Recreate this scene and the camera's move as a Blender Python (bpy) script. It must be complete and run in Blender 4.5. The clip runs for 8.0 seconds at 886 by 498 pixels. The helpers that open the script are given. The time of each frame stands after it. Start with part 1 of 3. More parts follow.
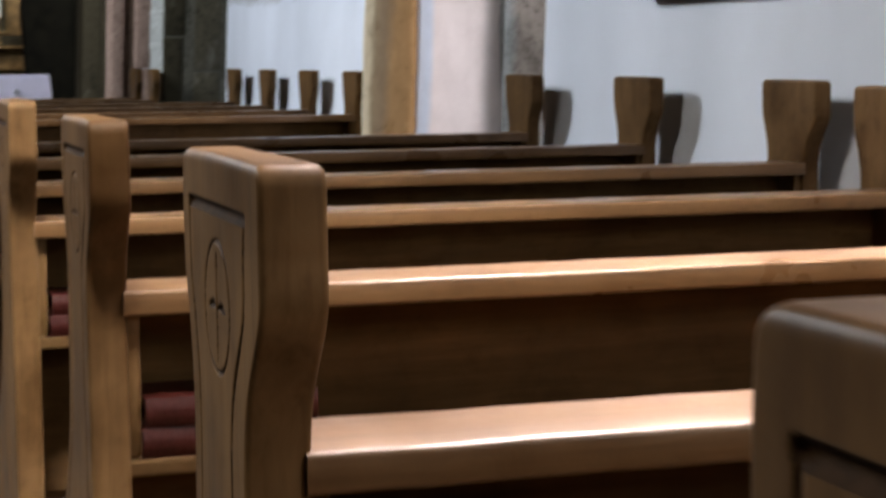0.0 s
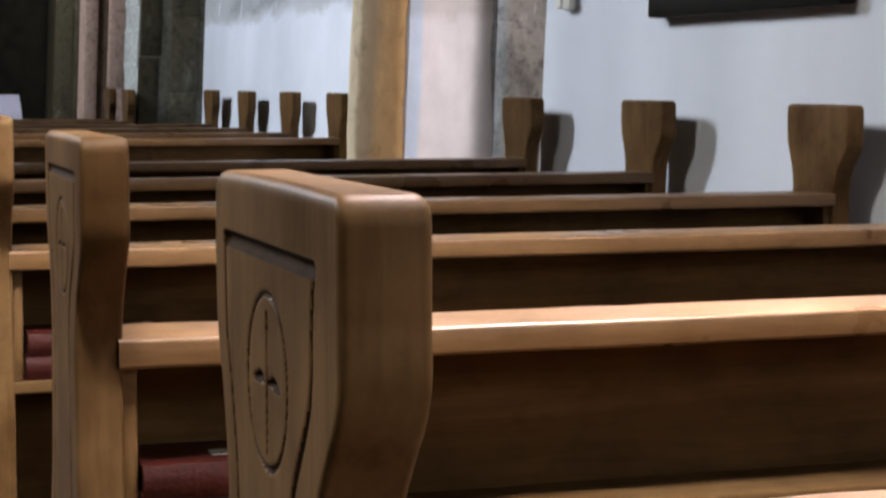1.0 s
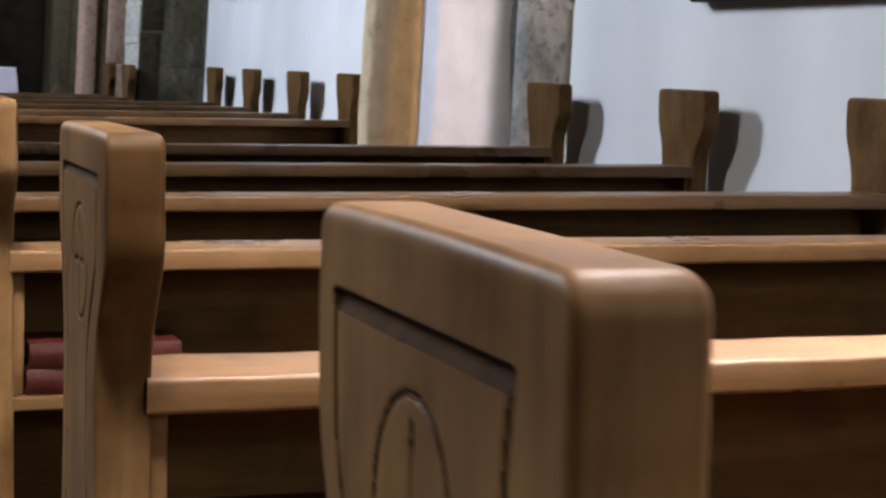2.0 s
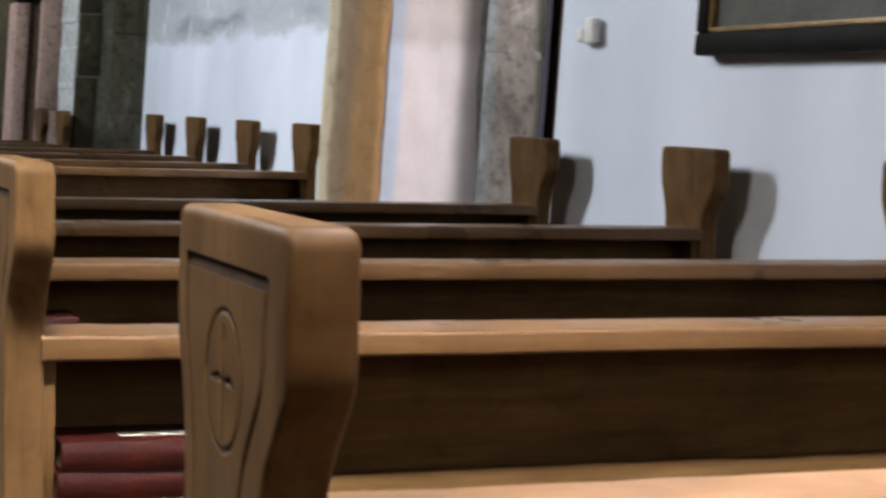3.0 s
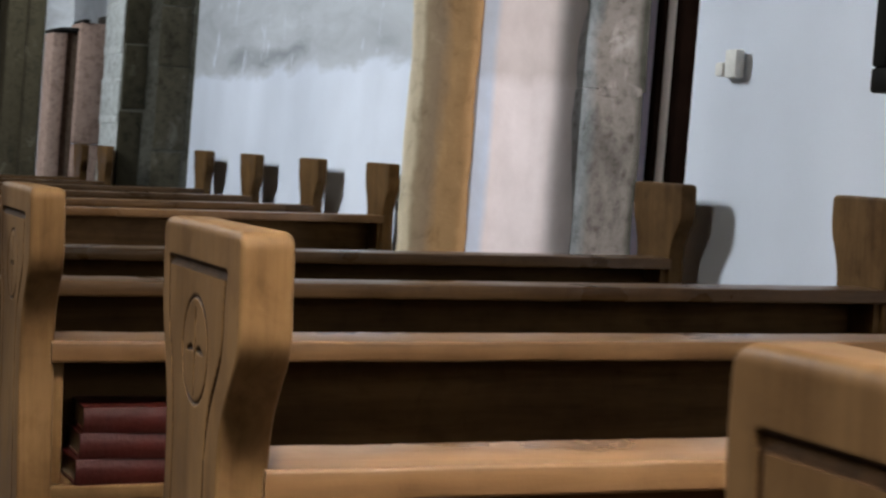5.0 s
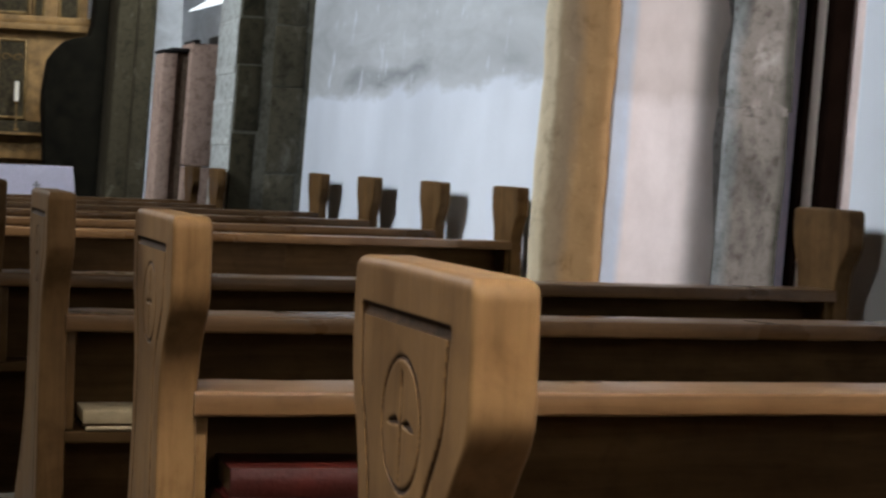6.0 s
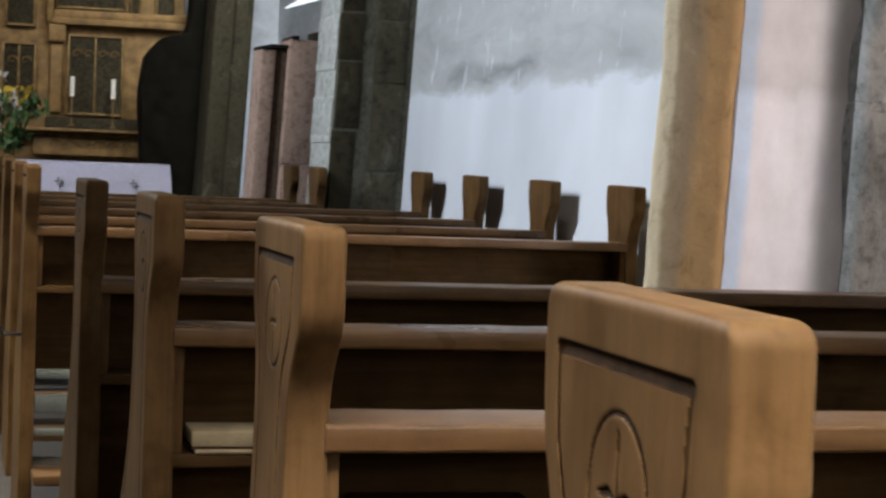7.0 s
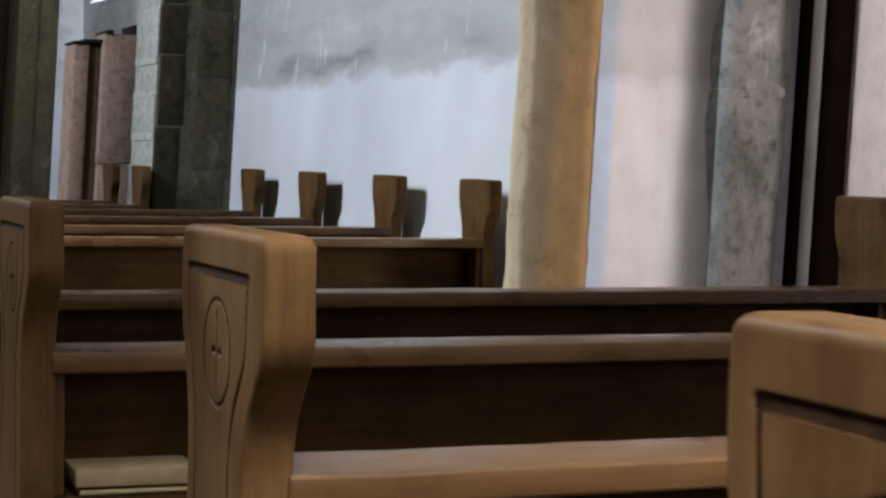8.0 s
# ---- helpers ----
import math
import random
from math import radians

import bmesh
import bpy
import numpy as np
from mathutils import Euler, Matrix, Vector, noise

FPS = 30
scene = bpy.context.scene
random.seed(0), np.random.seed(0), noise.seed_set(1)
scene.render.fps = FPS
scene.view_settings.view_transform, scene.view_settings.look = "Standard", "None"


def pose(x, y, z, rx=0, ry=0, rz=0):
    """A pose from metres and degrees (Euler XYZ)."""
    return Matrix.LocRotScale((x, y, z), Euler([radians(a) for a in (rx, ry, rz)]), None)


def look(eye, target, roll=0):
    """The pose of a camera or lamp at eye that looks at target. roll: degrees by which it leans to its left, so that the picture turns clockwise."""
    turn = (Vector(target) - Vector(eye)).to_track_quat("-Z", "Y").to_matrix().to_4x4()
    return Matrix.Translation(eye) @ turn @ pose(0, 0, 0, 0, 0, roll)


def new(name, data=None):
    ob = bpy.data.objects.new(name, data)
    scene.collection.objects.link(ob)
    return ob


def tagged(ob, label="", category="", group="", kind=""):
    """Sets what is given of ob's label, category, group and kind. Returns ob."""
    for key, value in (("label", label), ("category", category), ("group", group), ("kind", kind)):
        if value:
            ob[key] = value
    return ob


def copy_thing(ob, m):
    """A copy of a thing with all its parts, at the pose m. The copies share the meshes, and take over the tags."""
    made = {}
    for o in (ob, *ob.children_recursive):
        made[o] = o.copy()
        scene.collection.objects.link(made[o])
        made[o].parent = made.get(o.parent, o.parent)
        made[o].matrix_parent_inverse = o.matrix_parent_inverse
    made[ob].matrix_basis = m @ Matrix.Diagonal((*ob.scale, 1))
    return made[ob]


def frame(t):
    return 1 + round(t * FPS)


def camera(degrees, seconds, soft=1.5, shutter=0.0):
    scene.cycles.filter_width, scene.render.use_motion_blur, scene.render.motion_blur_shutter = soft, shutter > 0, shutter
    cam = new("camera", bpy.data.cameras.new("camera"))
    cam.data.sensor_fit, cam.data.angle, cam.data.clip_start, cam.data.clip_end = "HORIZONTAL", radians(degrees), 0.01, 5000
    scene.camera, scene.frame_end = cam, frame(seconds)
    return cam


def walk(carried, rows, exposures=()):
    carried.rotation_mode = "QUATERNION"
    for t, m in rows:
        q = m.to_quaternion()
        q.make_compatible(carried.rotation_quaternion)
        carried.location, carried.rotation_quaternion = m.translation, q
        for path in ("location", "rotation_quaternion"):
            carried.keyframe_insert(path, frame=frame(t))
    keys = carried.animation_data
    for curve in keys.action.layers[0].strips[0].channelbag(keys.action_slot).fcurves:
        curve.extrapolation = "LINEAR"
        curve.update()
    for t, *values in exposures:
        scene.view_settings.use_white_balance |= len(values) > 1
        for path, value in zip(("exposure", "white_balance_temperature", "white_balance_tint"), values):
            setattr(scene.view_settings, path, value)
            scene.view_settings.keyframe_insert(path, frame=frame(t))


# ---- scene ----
cam = camera(26.5, 8.0, soft=2.5, shutter=0.4)
PATH = [
    (0, (-0.212, -0.133, 1.117), (0.382, 1.766, 0.913), -0.5),
    (0.2, (-0.231, -0.081, 1.122), (0.412, 1.804, 0.947), -0.7),
    (0.5, (-0.237, -0.009, 1.122), (0.415, 1.874, 0.96), -0.4),
    (0.8, (-0.22, 0.091, 1.114), (0.417, 1.98, 0.953), 0.2),
    (1, (-0.196, 0.167, 1.103), (0.431, 2.058, 0.926), 0.1),
    (1.2, (-0.179, 0.234, 1.105), (0.454, 2.121, 0.901), 0.8),
    (1.5, (-0.159, 0.319, 1.105), (0.467, 2.208, 0.903), 1.1),
    (1.7, (-0.16, 0.372, 1.107), (0.447, 2.267, 0.904), 1.3),
    (2.8, (-0.27, 0.731, 1.115), (0.486, 2.575, 0.953), 1.2),
    (3, (-0.277, 0.783, 1.121), (0.449, 2.64, 0.975), 1.9),
    (3.5, (-0.261, 0.934, 1.116), (0.395, 2.819, 0.99), 1.8),
    (3.8, (-0.244, 1.042, 1.113), (0.374, 2.94, 0.995), 3.0),
    (4, (-0.242, 1.094, 1.116), (0.351, 3.001, 1.008), 3.1),
    (4.2, (-0.241, 1.161, 1.116), (0.33, 3.074, 1.005), 3.4),
    (5.3, (-0.37, 1.455, 1.127), (0.381, 3.306, 1.02), 2.1),
    (5.5, (-0.371, 1.519, 1.128), (0.343, 3.385, 1.032), 2.5),
    (5.8, (-0.362, 1.613, 1.123), (0.288, 3.502, 1.036), 1.6),
    (6, (-0.335, 1.694, 1.119), (0.284, 3.594, 1.03), 2.4),
    (6.2, (-0.321, 1.772, 1.117), (0.266, 3.681, 1.026), 2.6),
    (6.5, (-0.308, 1.828, 1.121), (0.216, 3.757, 1.038), 2.6),
    (6.9, (-0.319, 1.92, 1.12), (0.202, 3.848, 1.02), 2.5),
    (7, (-0.325, 1.942, 1.121), (0.201, 3.87, 1.025), 2.3),
    (7.2, (-0.341, 2.019, 1.116), (0.253, 3.926, 1.023), 1.8),
    (7.5, (-0.358, 2.117, 1.116), (0.322, 3.996, 1.013), 1.2),
    (8, (-0.38, 2.261, 1.115), (0.345, 4.123, 1.02), 1.2),
]
walk(cam, [(t, look(eye, target, roll)) for t, eye, target, roll in PATH],
     [(0.0, 0.04, 6350, 8), (1.5, 0.16, 6250, 9), (3.5, 0.13, 6350, 8), (5.5, 0.0, 6350, 6), (7.0, 0.03, 6400, 6.5), (8.0, -0.10, 6400, 7)])


# ---- light ----
world = bpy.data.worlds.new("world")
scene.world = world
world.use_nodes = True
wn = world.node_tree.nodes
sky = wn.new("ShaderNodeTexSky")
sky.sky_type, sky.sun_disc = "NISHITA", False
sky.sun_elevation, sky.sun_rotation = radians(35), radians(-50)
wn["Background"].inputs["Strength"].default_value = 0.1
world.node_tree.links.new(sky.outputs["Color"], wn["Background"].inputs["Color"])


def window_light(eye, target, wide, high, watts, colour, spread=180):
    lamp = bpy.data.lights.new("window_light", "AREA")
    lamp.shape, lamp.size, lamp.size_y, lamp.energy, lamp.color, lamp.spread = "RECTANGLE", wide, high, watts, colour, radians(spread)
    ob = new("window_light", lamp)
    ob.matrix_world = look(eye, target)
    return ob


# west window, inferred from the pew-end shadows on the wall
window_light((-3.42, 9.4, 4.1), (1.9, 5.0, 1.0), 1.0, 1.8, 610, (0.95, 0.97, 1.0))
# added warm fill for the aisle faces of the pew ends
window_light((-3.42, 2.9, 4.0), (0.2, 1.7, 0.95), 0.9, 1.7, 80, (1.0, 0.90, 0.78), 95)
# two added fills for the pew backs, from behind the camera
window_light((1.84, -1.6, 2.3), (0.6, 1.3, 0.8), 0.8, 1.2, 12, (1.0, 0.94, 0.86), 95)
window_light((0.9, -4.9, 3.6), (0.8, 2.0, 0.8), 1.6, 2.0, 19, (1.0, 0.90, 0.80))
# two added downlights in mid-air above the near and far pews
window_light((-0.7, -0.5, 6.8), (0.2, 2.55, 1.0), 0.8, 0.8, 29, (1.0, 0.91, 0.83), 25)
window_light((-0.9, 5.0, 6.6), (0.3, 7.6, 0.9), 0.8, 0.8, 13, (1.0, 0.88, 0.72), 28)
# right-hand windows, inferred from rim light and the ledges' sheen
window_light((1.86, 0.7, 4.6), (0.6, 1.5, 0.87), 0.9, 1.4, 52, (1.0, 0.88, 0.85), 72)
window_light((1.84, 3.7, 4.7), (0.8, 1.3, 0.87), 0.6, 0.9, 50, (1.0, 0.80, 0.74), 22)
# added light hidden in the doorway to brighten the jamb
window_light((2.54, 6.0, 1.2), (1.95, 6.9, 1.0), 0.7, 1.8, 27, (1.0, 0.94, 0.95))
# added lights for altar, chapel wall and altarpiece; sources out of view
window_light((-2.6, 11.8, 4.6), (0.9, 15.2, 0.9), 0.8, 1.4, 60, (0.94, 0.93, 1.0), 70)
window_light((1.9, 13.9, 5.2), (2.9, 18.6, 2.2), 0.8, 1.2, 42, (0.95, 0.97, 1.0), 64)
window_light((-0.4, 14.4, 5.2), (0.8, 18.5, 1.5), 0.8, 0.8, 6.5, (1.0, 0.82, 0.58), 70)


# ---- materials ----
def node_material(name):
    mat = bpy.data.materials.new(name)
    mat.use_nodes = True
    nt = mat.node_tree
    return mat, nt, nt.nodes["Principled BSDF"]


def add(nt, kind, **sockets):
    node = nt.nodes.new(kind)
    for key, value in sockets.items():
        node.inputs[key.replace("_", " ")].default_value = value
    return node


def ramp(nt, fac, stops):
    node = nt.nodes.new("ShaderNodeValToRGB")
    while len(node.color_ramp.elements) < len(stops):
        node.color_ramp.elements.new(0.5)
    for el, (at, colour) in zip(node.color_ramp.elements, stops):
        el.position, el.color = at, (*colour, 1)
    nt.links.new(fac, node.inputs["Fac"])
    return node.outputs["Color"]


def mixed(nt, fac, a, b, mode="MIX"):
    node = nt.nodes.new("ShaderNodeMix")
    node.data_type, node.blend_type = "RGBA", mode
    for value, socket in ((fac, node.inputs["Factor"]), (a, node.inputs["A"]), (b, node.inputs["B"])):
        if isinstance(value, (int, float)):
            socket.default_value = value
        elif isinstance(value, tuple):
            socket.default_value = (*value, 1)
        else:
            nt.links.new(value, socket)
    return node.outputs["Result"]


def wood(name, dark, light, along="X", rough=0.38, grain=1.0, wear=0.35, coat=0.25, gloss=0.2, relief=0.22):
    """Varnished timber with long grain, knots of tone, a change from piece to piece and fine pores."""
    mat, nt, bsdf = node_material(name)
    tc, info = add(nt, "ShaderNodeTexCoord"), add(nt, "ShaderNodeObjectInfo")
    shift = nt.nodes.new("ShaderNodeVectorMath")
    shift.operation = "MULTIPLY_ADD"
    shift.inputs[1].default_value = (1, 1, 1)
    rnd = nt.nodes.new("ShaderNodeVectorMath")
    rnd.operation = "SCALE"
    rnd.inputs[0].default_value = (7.3, 4.1, 9.7)
    nt.links.new(info.outputs["Random"], rnd.inputs["Scale"])
    nt.links.new(tc.outputs["Object"], shift.inputs[0])
    nt.links.new(rnd.outputs[0], shift.inputs[2])
    mapping = nt.nodes.new("ShaderNodeMapping")
    mapping.inputs["Scale"].default_value = {"X": (0.07, 1, 1), "Y": (1, 0.07, 1), "Z": (1, 1, 0.07)}[along]
    nt.links.new(shift.outputs[0], mapping.inputs["Vector"])
    fine = add(nt, "ShaderNodeTexNoise", Scale=110 * grain, Detail=5, Roughness=0.6, Distortion=0.6)
    broad = add(nt, "ShaderNodeTexNoise", Scale=16 * grain, Detail=3, Roughness=0.5, Distortion=1.5)
    blotch = add(nt, "ShaderNodeTexNoise", Scale=5.0, Detail=4, Roughness=0.55)
    for n, v in ((fine, mapping.outputs[0]), (broad, mapping.outputs[0]), (blotch, shift.outputs[0])):
        nt.links.new(v, n.inputs["Vector"])
    base = ramp(nt, broad.outputs["Fac"], ((0.3, dark), (0.7, light)))
    pores = ramp(nt, fine.outputs["Fac"], ((0.32, (0.38, 0.32, 0.27)), (0.56, (1, 1, 1))))
    tone = mixed(nt, 0.30, base, pores, "MULTIPLY")
    worn = ramp(nt, blotch.outputs["Fac"], ((0.30, (0.42, 0.36, 0.30)), (0.5, (0.92, 0.9, 0.88)), (0.68, (1.22, 1.2, 1.16))))
    tone = mixed(nt, wear * 1.6, tone, worn, "MULTIPLY")
    mottle = add(nt, "ShaderNodeTexNoise", Scale=21, Detail=6, Roughness=0.62, Distortion=0.4)
    nt.links.new(shift.outputs[0], mottle.inputs["Vector"])
    tone = mixed(nt, 0.55, tone, ramp(nt, mottle.outputs["Fac"], ((0.30, (0.62, 0.57, 0.52)), (0.48, (1, 1, 1)), (0.70, (1.16, 1.15, 1.14)))), "MULTIPLY")
    each = ramp(nt, info.outputs["Random"], ((0.0, (0.86, 0.84, 0.82)), (1.0, (1.1, 1.08, 1.05))))
    tone = mixed(nt, 1.0, tone, each, "MULTIPLY")
    nt.links.new(tone, bsdf.inputs["Base Color"])
    rr = ramp(nt, blotch.outputs["Fac"], ((0.3, (rough - 0.08,) * 3), (0.7, (rough + 0.14,) * 3)))
    nt.links.new(rr, bsdf.inputs["Roughness"])
    bsdf.inputs["Specular IOR Level"].default_value = gloss
    bsdf.inputs["Coat Weight"].default_value, bsdf.inputs["Coat Roughness"].default_value = coat, 0.3
    bump = add(nt, "ShaderNodeBump", Strength=relief, Distance=0.002)
    nt.links.new(fine.outputs["Fac"], bump.inputs["Height"])
    uneven = add(nt, "ShaderNodeBump", Strength=0.18, Distance=0.004)
    nt.links.new(mottle.outputs["Fac"], uneven.inputs["Height"])
    nt.links.new(bump.outputs["Normal"], uneven.inputs["Normal"])
    nt.links.new(uneven.outputs["Normal"], bsdf.inputs["Normal"])
    return mat


def plain(name, colour, rough=0.5, metal=0.0, vary=0.25, scale=9.0, bump=0.1, gloss=0.35):
    mat, nt, bsdf = node_material(name)
    tc = add(nt, "ShaderNodeTexCoord")
    n1 = add(nt, "ShaderNodeTexNoise", Scale=scale, Detail=6, Roughness=0.6)
    n2 = add(nt, "ShaderNodeTexNoise", Scale=scale * 9, Detail=4, Roughness=0.6)
    for n in (n1, n2):
        nt.links.new(tc.outputs["Object"], n.inputs["Vector"])
    lo, hi = tuple(c * (1 - vary) for c in colour), tuple(min(1, c * (1 + vary)) for c in colour)
    c1 = ramp(nt, n1.outputs["Fac"], ((0.3, lo), (0.7, hi)))
    c2 = ramp(nt, n2.outputs["Fac"], ((0.3, (0.85, 0.85, 0.85)), (0.65, (1.05, 1.05, 1.05))))
    nt.links.new(mixed(nt, 0.7, c1, c2, "MULTIPLY"), bsdf.inputs["Base Color"])
    bsdf.inputs["Roughness"].default_value, bsdf.inputs["Metallic"].default_value = rough, metal
    bsdf.inputs["Specular IOR Level"].default_value = gloss
    b = add(nt, "ShaderNodeBump", Strength=bump * 3, Distance=0.004)
    nt.links.new(n2.outputs["Fac"], b.inputs["Height"])
    nt.links.new(b.outputs["Normal"], bsdf.inputs["Normal"])
    return mat


def maths(nt, op, a, b=0.0):
    node = nt.nodes.new("ShaderNodeMath")
    node.operation = op
    for v, s in ((a, node.inputs[0]), (b, node.inputs[1])):
        if isinstance(v, (int, float)):
            s.default_value = v
        else:
            nt.links.new(v, s)
    return node.outputs[0]


def stretched(nt, scale, size, detail=5, rough=0.6, twist=0.0):
    tc = add(nt, "ShaderNodeTexCoord")
    mapping = nt.nodes.new("ShaderNodeMapping")
    mapping.inputs["Scale"].default_value = scale
    nt.links.new(tc.outputs["Object"], mapping.inputs["Vector"])
    n = add(nt, "ShaderNodeTexNoise", Scale=size, Detail=detail, Roughness=rough, Distortion=twist)
    nt.links.new(mapping.outputs[0], n.inputs["Vector"])
    return n.outputs["Fac"]


def plaster(name, white, damp_from, damp_colour, drips=1.0):
    """Lime-washed plaster with broad brush unevenness and a grey damp area above, which ends in a ragged edge with a few white runs."""
    mat, nt, bsdf = node_material(name)
    sep = add(nt, "ShaderNodeSeparateXYZ")
    nt.links.new(add(nt, "ShaderNodeTexCoord").outputs["Object"], sep.inputs[0])
    ragged = stretched(nt, (1, 0.28, 1), 7, 6, 0.6, 0.3)
    cloud = stretched(nt, (1, 1, 1), 1.5, 5, 0.55)
    grit = stretched(nt, (1, 1, 1), 60, 6, 0.7)
    brushed = stretched(nt, (1, 0.45, 0.08), 3.6, 2, 0.45)
    edge = maths(nt, "ADD", sep.outputs["Z"], maths(nt, "MULTIPLY", maths(nt, "SUBTRACT", ragged, 0.5), 0.17))
    edge = maths(nt, "ADD", edge, maths(nt, "MULTIPLY", maths(nt, "SUBTRACT", cloud, 0.5), 0.16))
    wet = ramp(nt, maths(nt, "MULTIPLY", maths(nt, "SUBTRACT", edge, damp_from), 9.0), ((0.0, (0, 0, 0)), (0.35, (0.8,) * 3), (1.0, (1, 1, 1))))
    patch = stretched(nt, (1, 0.3, 1), 5, 7, 0.62, 0.5)
    damp = ramp(nt, patch, ((0.28, tuple(c * 0.78 for c in damp_colour)), (0.5, damp_colour), (0.72, tuple(min(1, c * 1.24) for c in damp_colour))))
    # a darker water line just above the edge, broken into stretches
    band = maths(nt, "SUBTRACT", 1.0, maths(nt, "MULTIPLY", maths(nt, "ABSOLUTE", maths(nt, "SUBTRACT", maths(nt, "ADD", edge, 0.0), damp_from + 0.085)), 22.0))
    broken = ramp(nt, stretched(nt, (1, 0.3, 0.3), 2.6, 3, 0.5), ((0.50, (0, 0, 0)), (0.58, (1, 1, 1))))
    line = maths(nt, "MULTIPLY", maths(nt, "MAXIMUM", band, 0.0), 0.75 * drips)
    damp = mixed(nt, maths(nt, "MULTIPLY", line, broken), damp, tuple(c * 0.42 for c in damp_colour))
    runs = ramp(nt, stretched(nt, (1, 0.45, 0.2), 19, 4, 0.6), ((0.60, (0, 0, 0)), (0.70, (0.75 * drips,) * 3)))
    damp = mixed(nt, runs, damp, tuple(min(1, c * 1.08) for c in white))
    clean = ramp(nt, cloud, ((0.3, tuple(c * 0.88 for c in white)), (0.7, white)))
    clean = mixed(nt, 0.55, clean, ramp(nt, brushed, ((0.32, (0.78, 0.79, 0.80)), (0.68, (1.12, 1.12, 1.12)))), "MULTIPLY")
    nt.links.new(mixed(nt, wet, clean, damp), bsdf.inputs["Base Color"])
    bsdf.inputs["Roughness"].default_value, bsdf.inputs["Specular IOR Level"].default_value = 0.88, 0.25
    b = add(nt, "ShaderNodeBump", Strength=0.25, Distance=0.006)
    nt.links.new(mixed(nt, 0.5, cloud, grit), b.inputs["Height"])
    nt.links.new(b.outputs["Normal"], bsdf.inputs["Normal"])
    return mat


def stone(name, tones, size=7.0, tall=1.0, bump=0.5, inner=None):
    """Weathered stone: patches of three tones with soft and sharp edges, pits and grit."""
    mat, nt, bsdf = node_material(name)
    patch = stretched(nt, (1, 1, tall), size, 8, 0.66, 0.6)
    spots = stretched(nt, (1, 1, 1), size * 5, 6, 0.65)
    grit = stretched(nt, (1, 1, 1), size * 18, 4, 0.7)
    tone = ramp(nt, patch, ((0.30, tones[0]), (0.47, tones[1]), (0.58, tones[1]), (0.74, tones[2])))
    if inner:
        # bluish grey along the pier's inner edge, dark along its outer edge
        sep = add(nt, "ShaderNodeSeparateXYZ")
        nt.links.new(add(nt, "ShaderNodeTexCoord").outputs["Object"], sep.inputs[0])
        across = maths(nt, "SUBTRACT", sep.outputs["X"], maths(nt, "MULTIPLY", maths(nt, "SUBTRACT", sep.outputs["Z"], 1.15), 0.042))
        across = maths(nt, "ADD", across, maths(nt, "MULTIPLY", maths(nt, "SUBTRACT", patch, 0.5), 0.10))
        place = maths(nt, "MULTIPLY", maths(nt, "SUBTRACT", across, 2.26), 4.5)
        blue = ramp(nt, patch, ((0.30, inner[0]), (0.5, inner[1]), (0.74, inner[2])))
        tone = mixed(nt, ramp(nt, place, ((0.06, (1, 1, 1)), (0.24, (0, 0, 0)))), tone, blue)
        tone = mixed(nt, ramp(nt, place, ((0.84, (0, 0, 0)), (0.97, (0.85, 0.85, 0.85)))), tone, (0.04, 0.042, 0.03))
    tone = mixed(nt, 0.8, tone, ramp(nt, spots, ((0.30, (0.45, 0.43, 0.40)), (0.48, (1, 1, 1)), (0.72, (1.25, 1.25, 1.25)))), "MULTIPLY")
    nt.links.new(tone, bsdf.inputs["Base Color"])
    bsdf.inputs["Roughness"].default_value, bsdf.inputs["Specular IOR Level"].default_value = 0.9, 0.2
    b = add(nt, "ShaderNodeBump", Strength=bump, Distance=0.012)
    nt.links.new(mixed(nt, 0.4, spots, grit), b.inputs["Height"])
    nt.links.new(b.outputs["Normal"], bsdf.inputs["Normal"])
    return mat


def pillar_stone():
    """One weathered pillar: pale limewash left on its inner side, bare sandstone, then ochre on its outer side."""
    mat, nt, bsdf = node_material("pillar_stone")
    sep = add(nt, "ShaderNodeSeparateXYZ")
    nt.links.new(add(nt, "ShaderNodeTexCoord").outputs["Object"], sep.inputs[0])
    wander = stretched(nt, (1, 1, 0.5), 7, 7, 0.62)
    spots = stretched(nt, (1, 1, 0.7), 16, 7, 0.66, 0.5)
    fine = stretched(nt, (1, 1, 1), 70, 5, 0.7)
    place = maths(nt, "ADD", maths(nt, "MULTIPLY", maths(nt, "SUBTRACT", sep.outputs["Y"], 7.05), 4.0), maths(nt, "MULTIPLY", maths(nt, "SUBTRACT", wander, 0.5), 0.20))
    tone = ramp(nt, place, ((0.0, (0.33, 0.20, 0.09)), (0.22, (0.38, 0.23, 0.105)), (0.34, (0.27, 0.195, 0.125)), (0.48, (0.33, 0.25, 0.16)), (0.54, (0.62, 0.53, 0.38)), (1.0, (0.66, 0.57, 0.43))))
    tone = mixed(nt, 0.75, tone, ramp(nt, spots, ((0.28, (0.5, 0.46, 0.42)), (0.46, (0.95, 0.95, 0.95)), (0.60, (1.05, 1.05, 1.05)), (0.75, (1.4, 1.45, 1.5)))), "MULTIPLY")
    nt.links.new(tone, bsdf.inputs["Base Color"])
    bsdf.inputs["Roughness"].default_value, bsdf.inputs["Specular IOR Level"].default_value = 0.9, 0.2
    b = add(nt, "ShaderNodeBump", Strength=0.45, Distance=0.012)
    nt.links.new(mixed(nt, 0.4, spots, fine), b.inputs["Height"])
    nt.links.new(b.outputs["Normal"], bsdf.inputs["Normal"])
    return mat


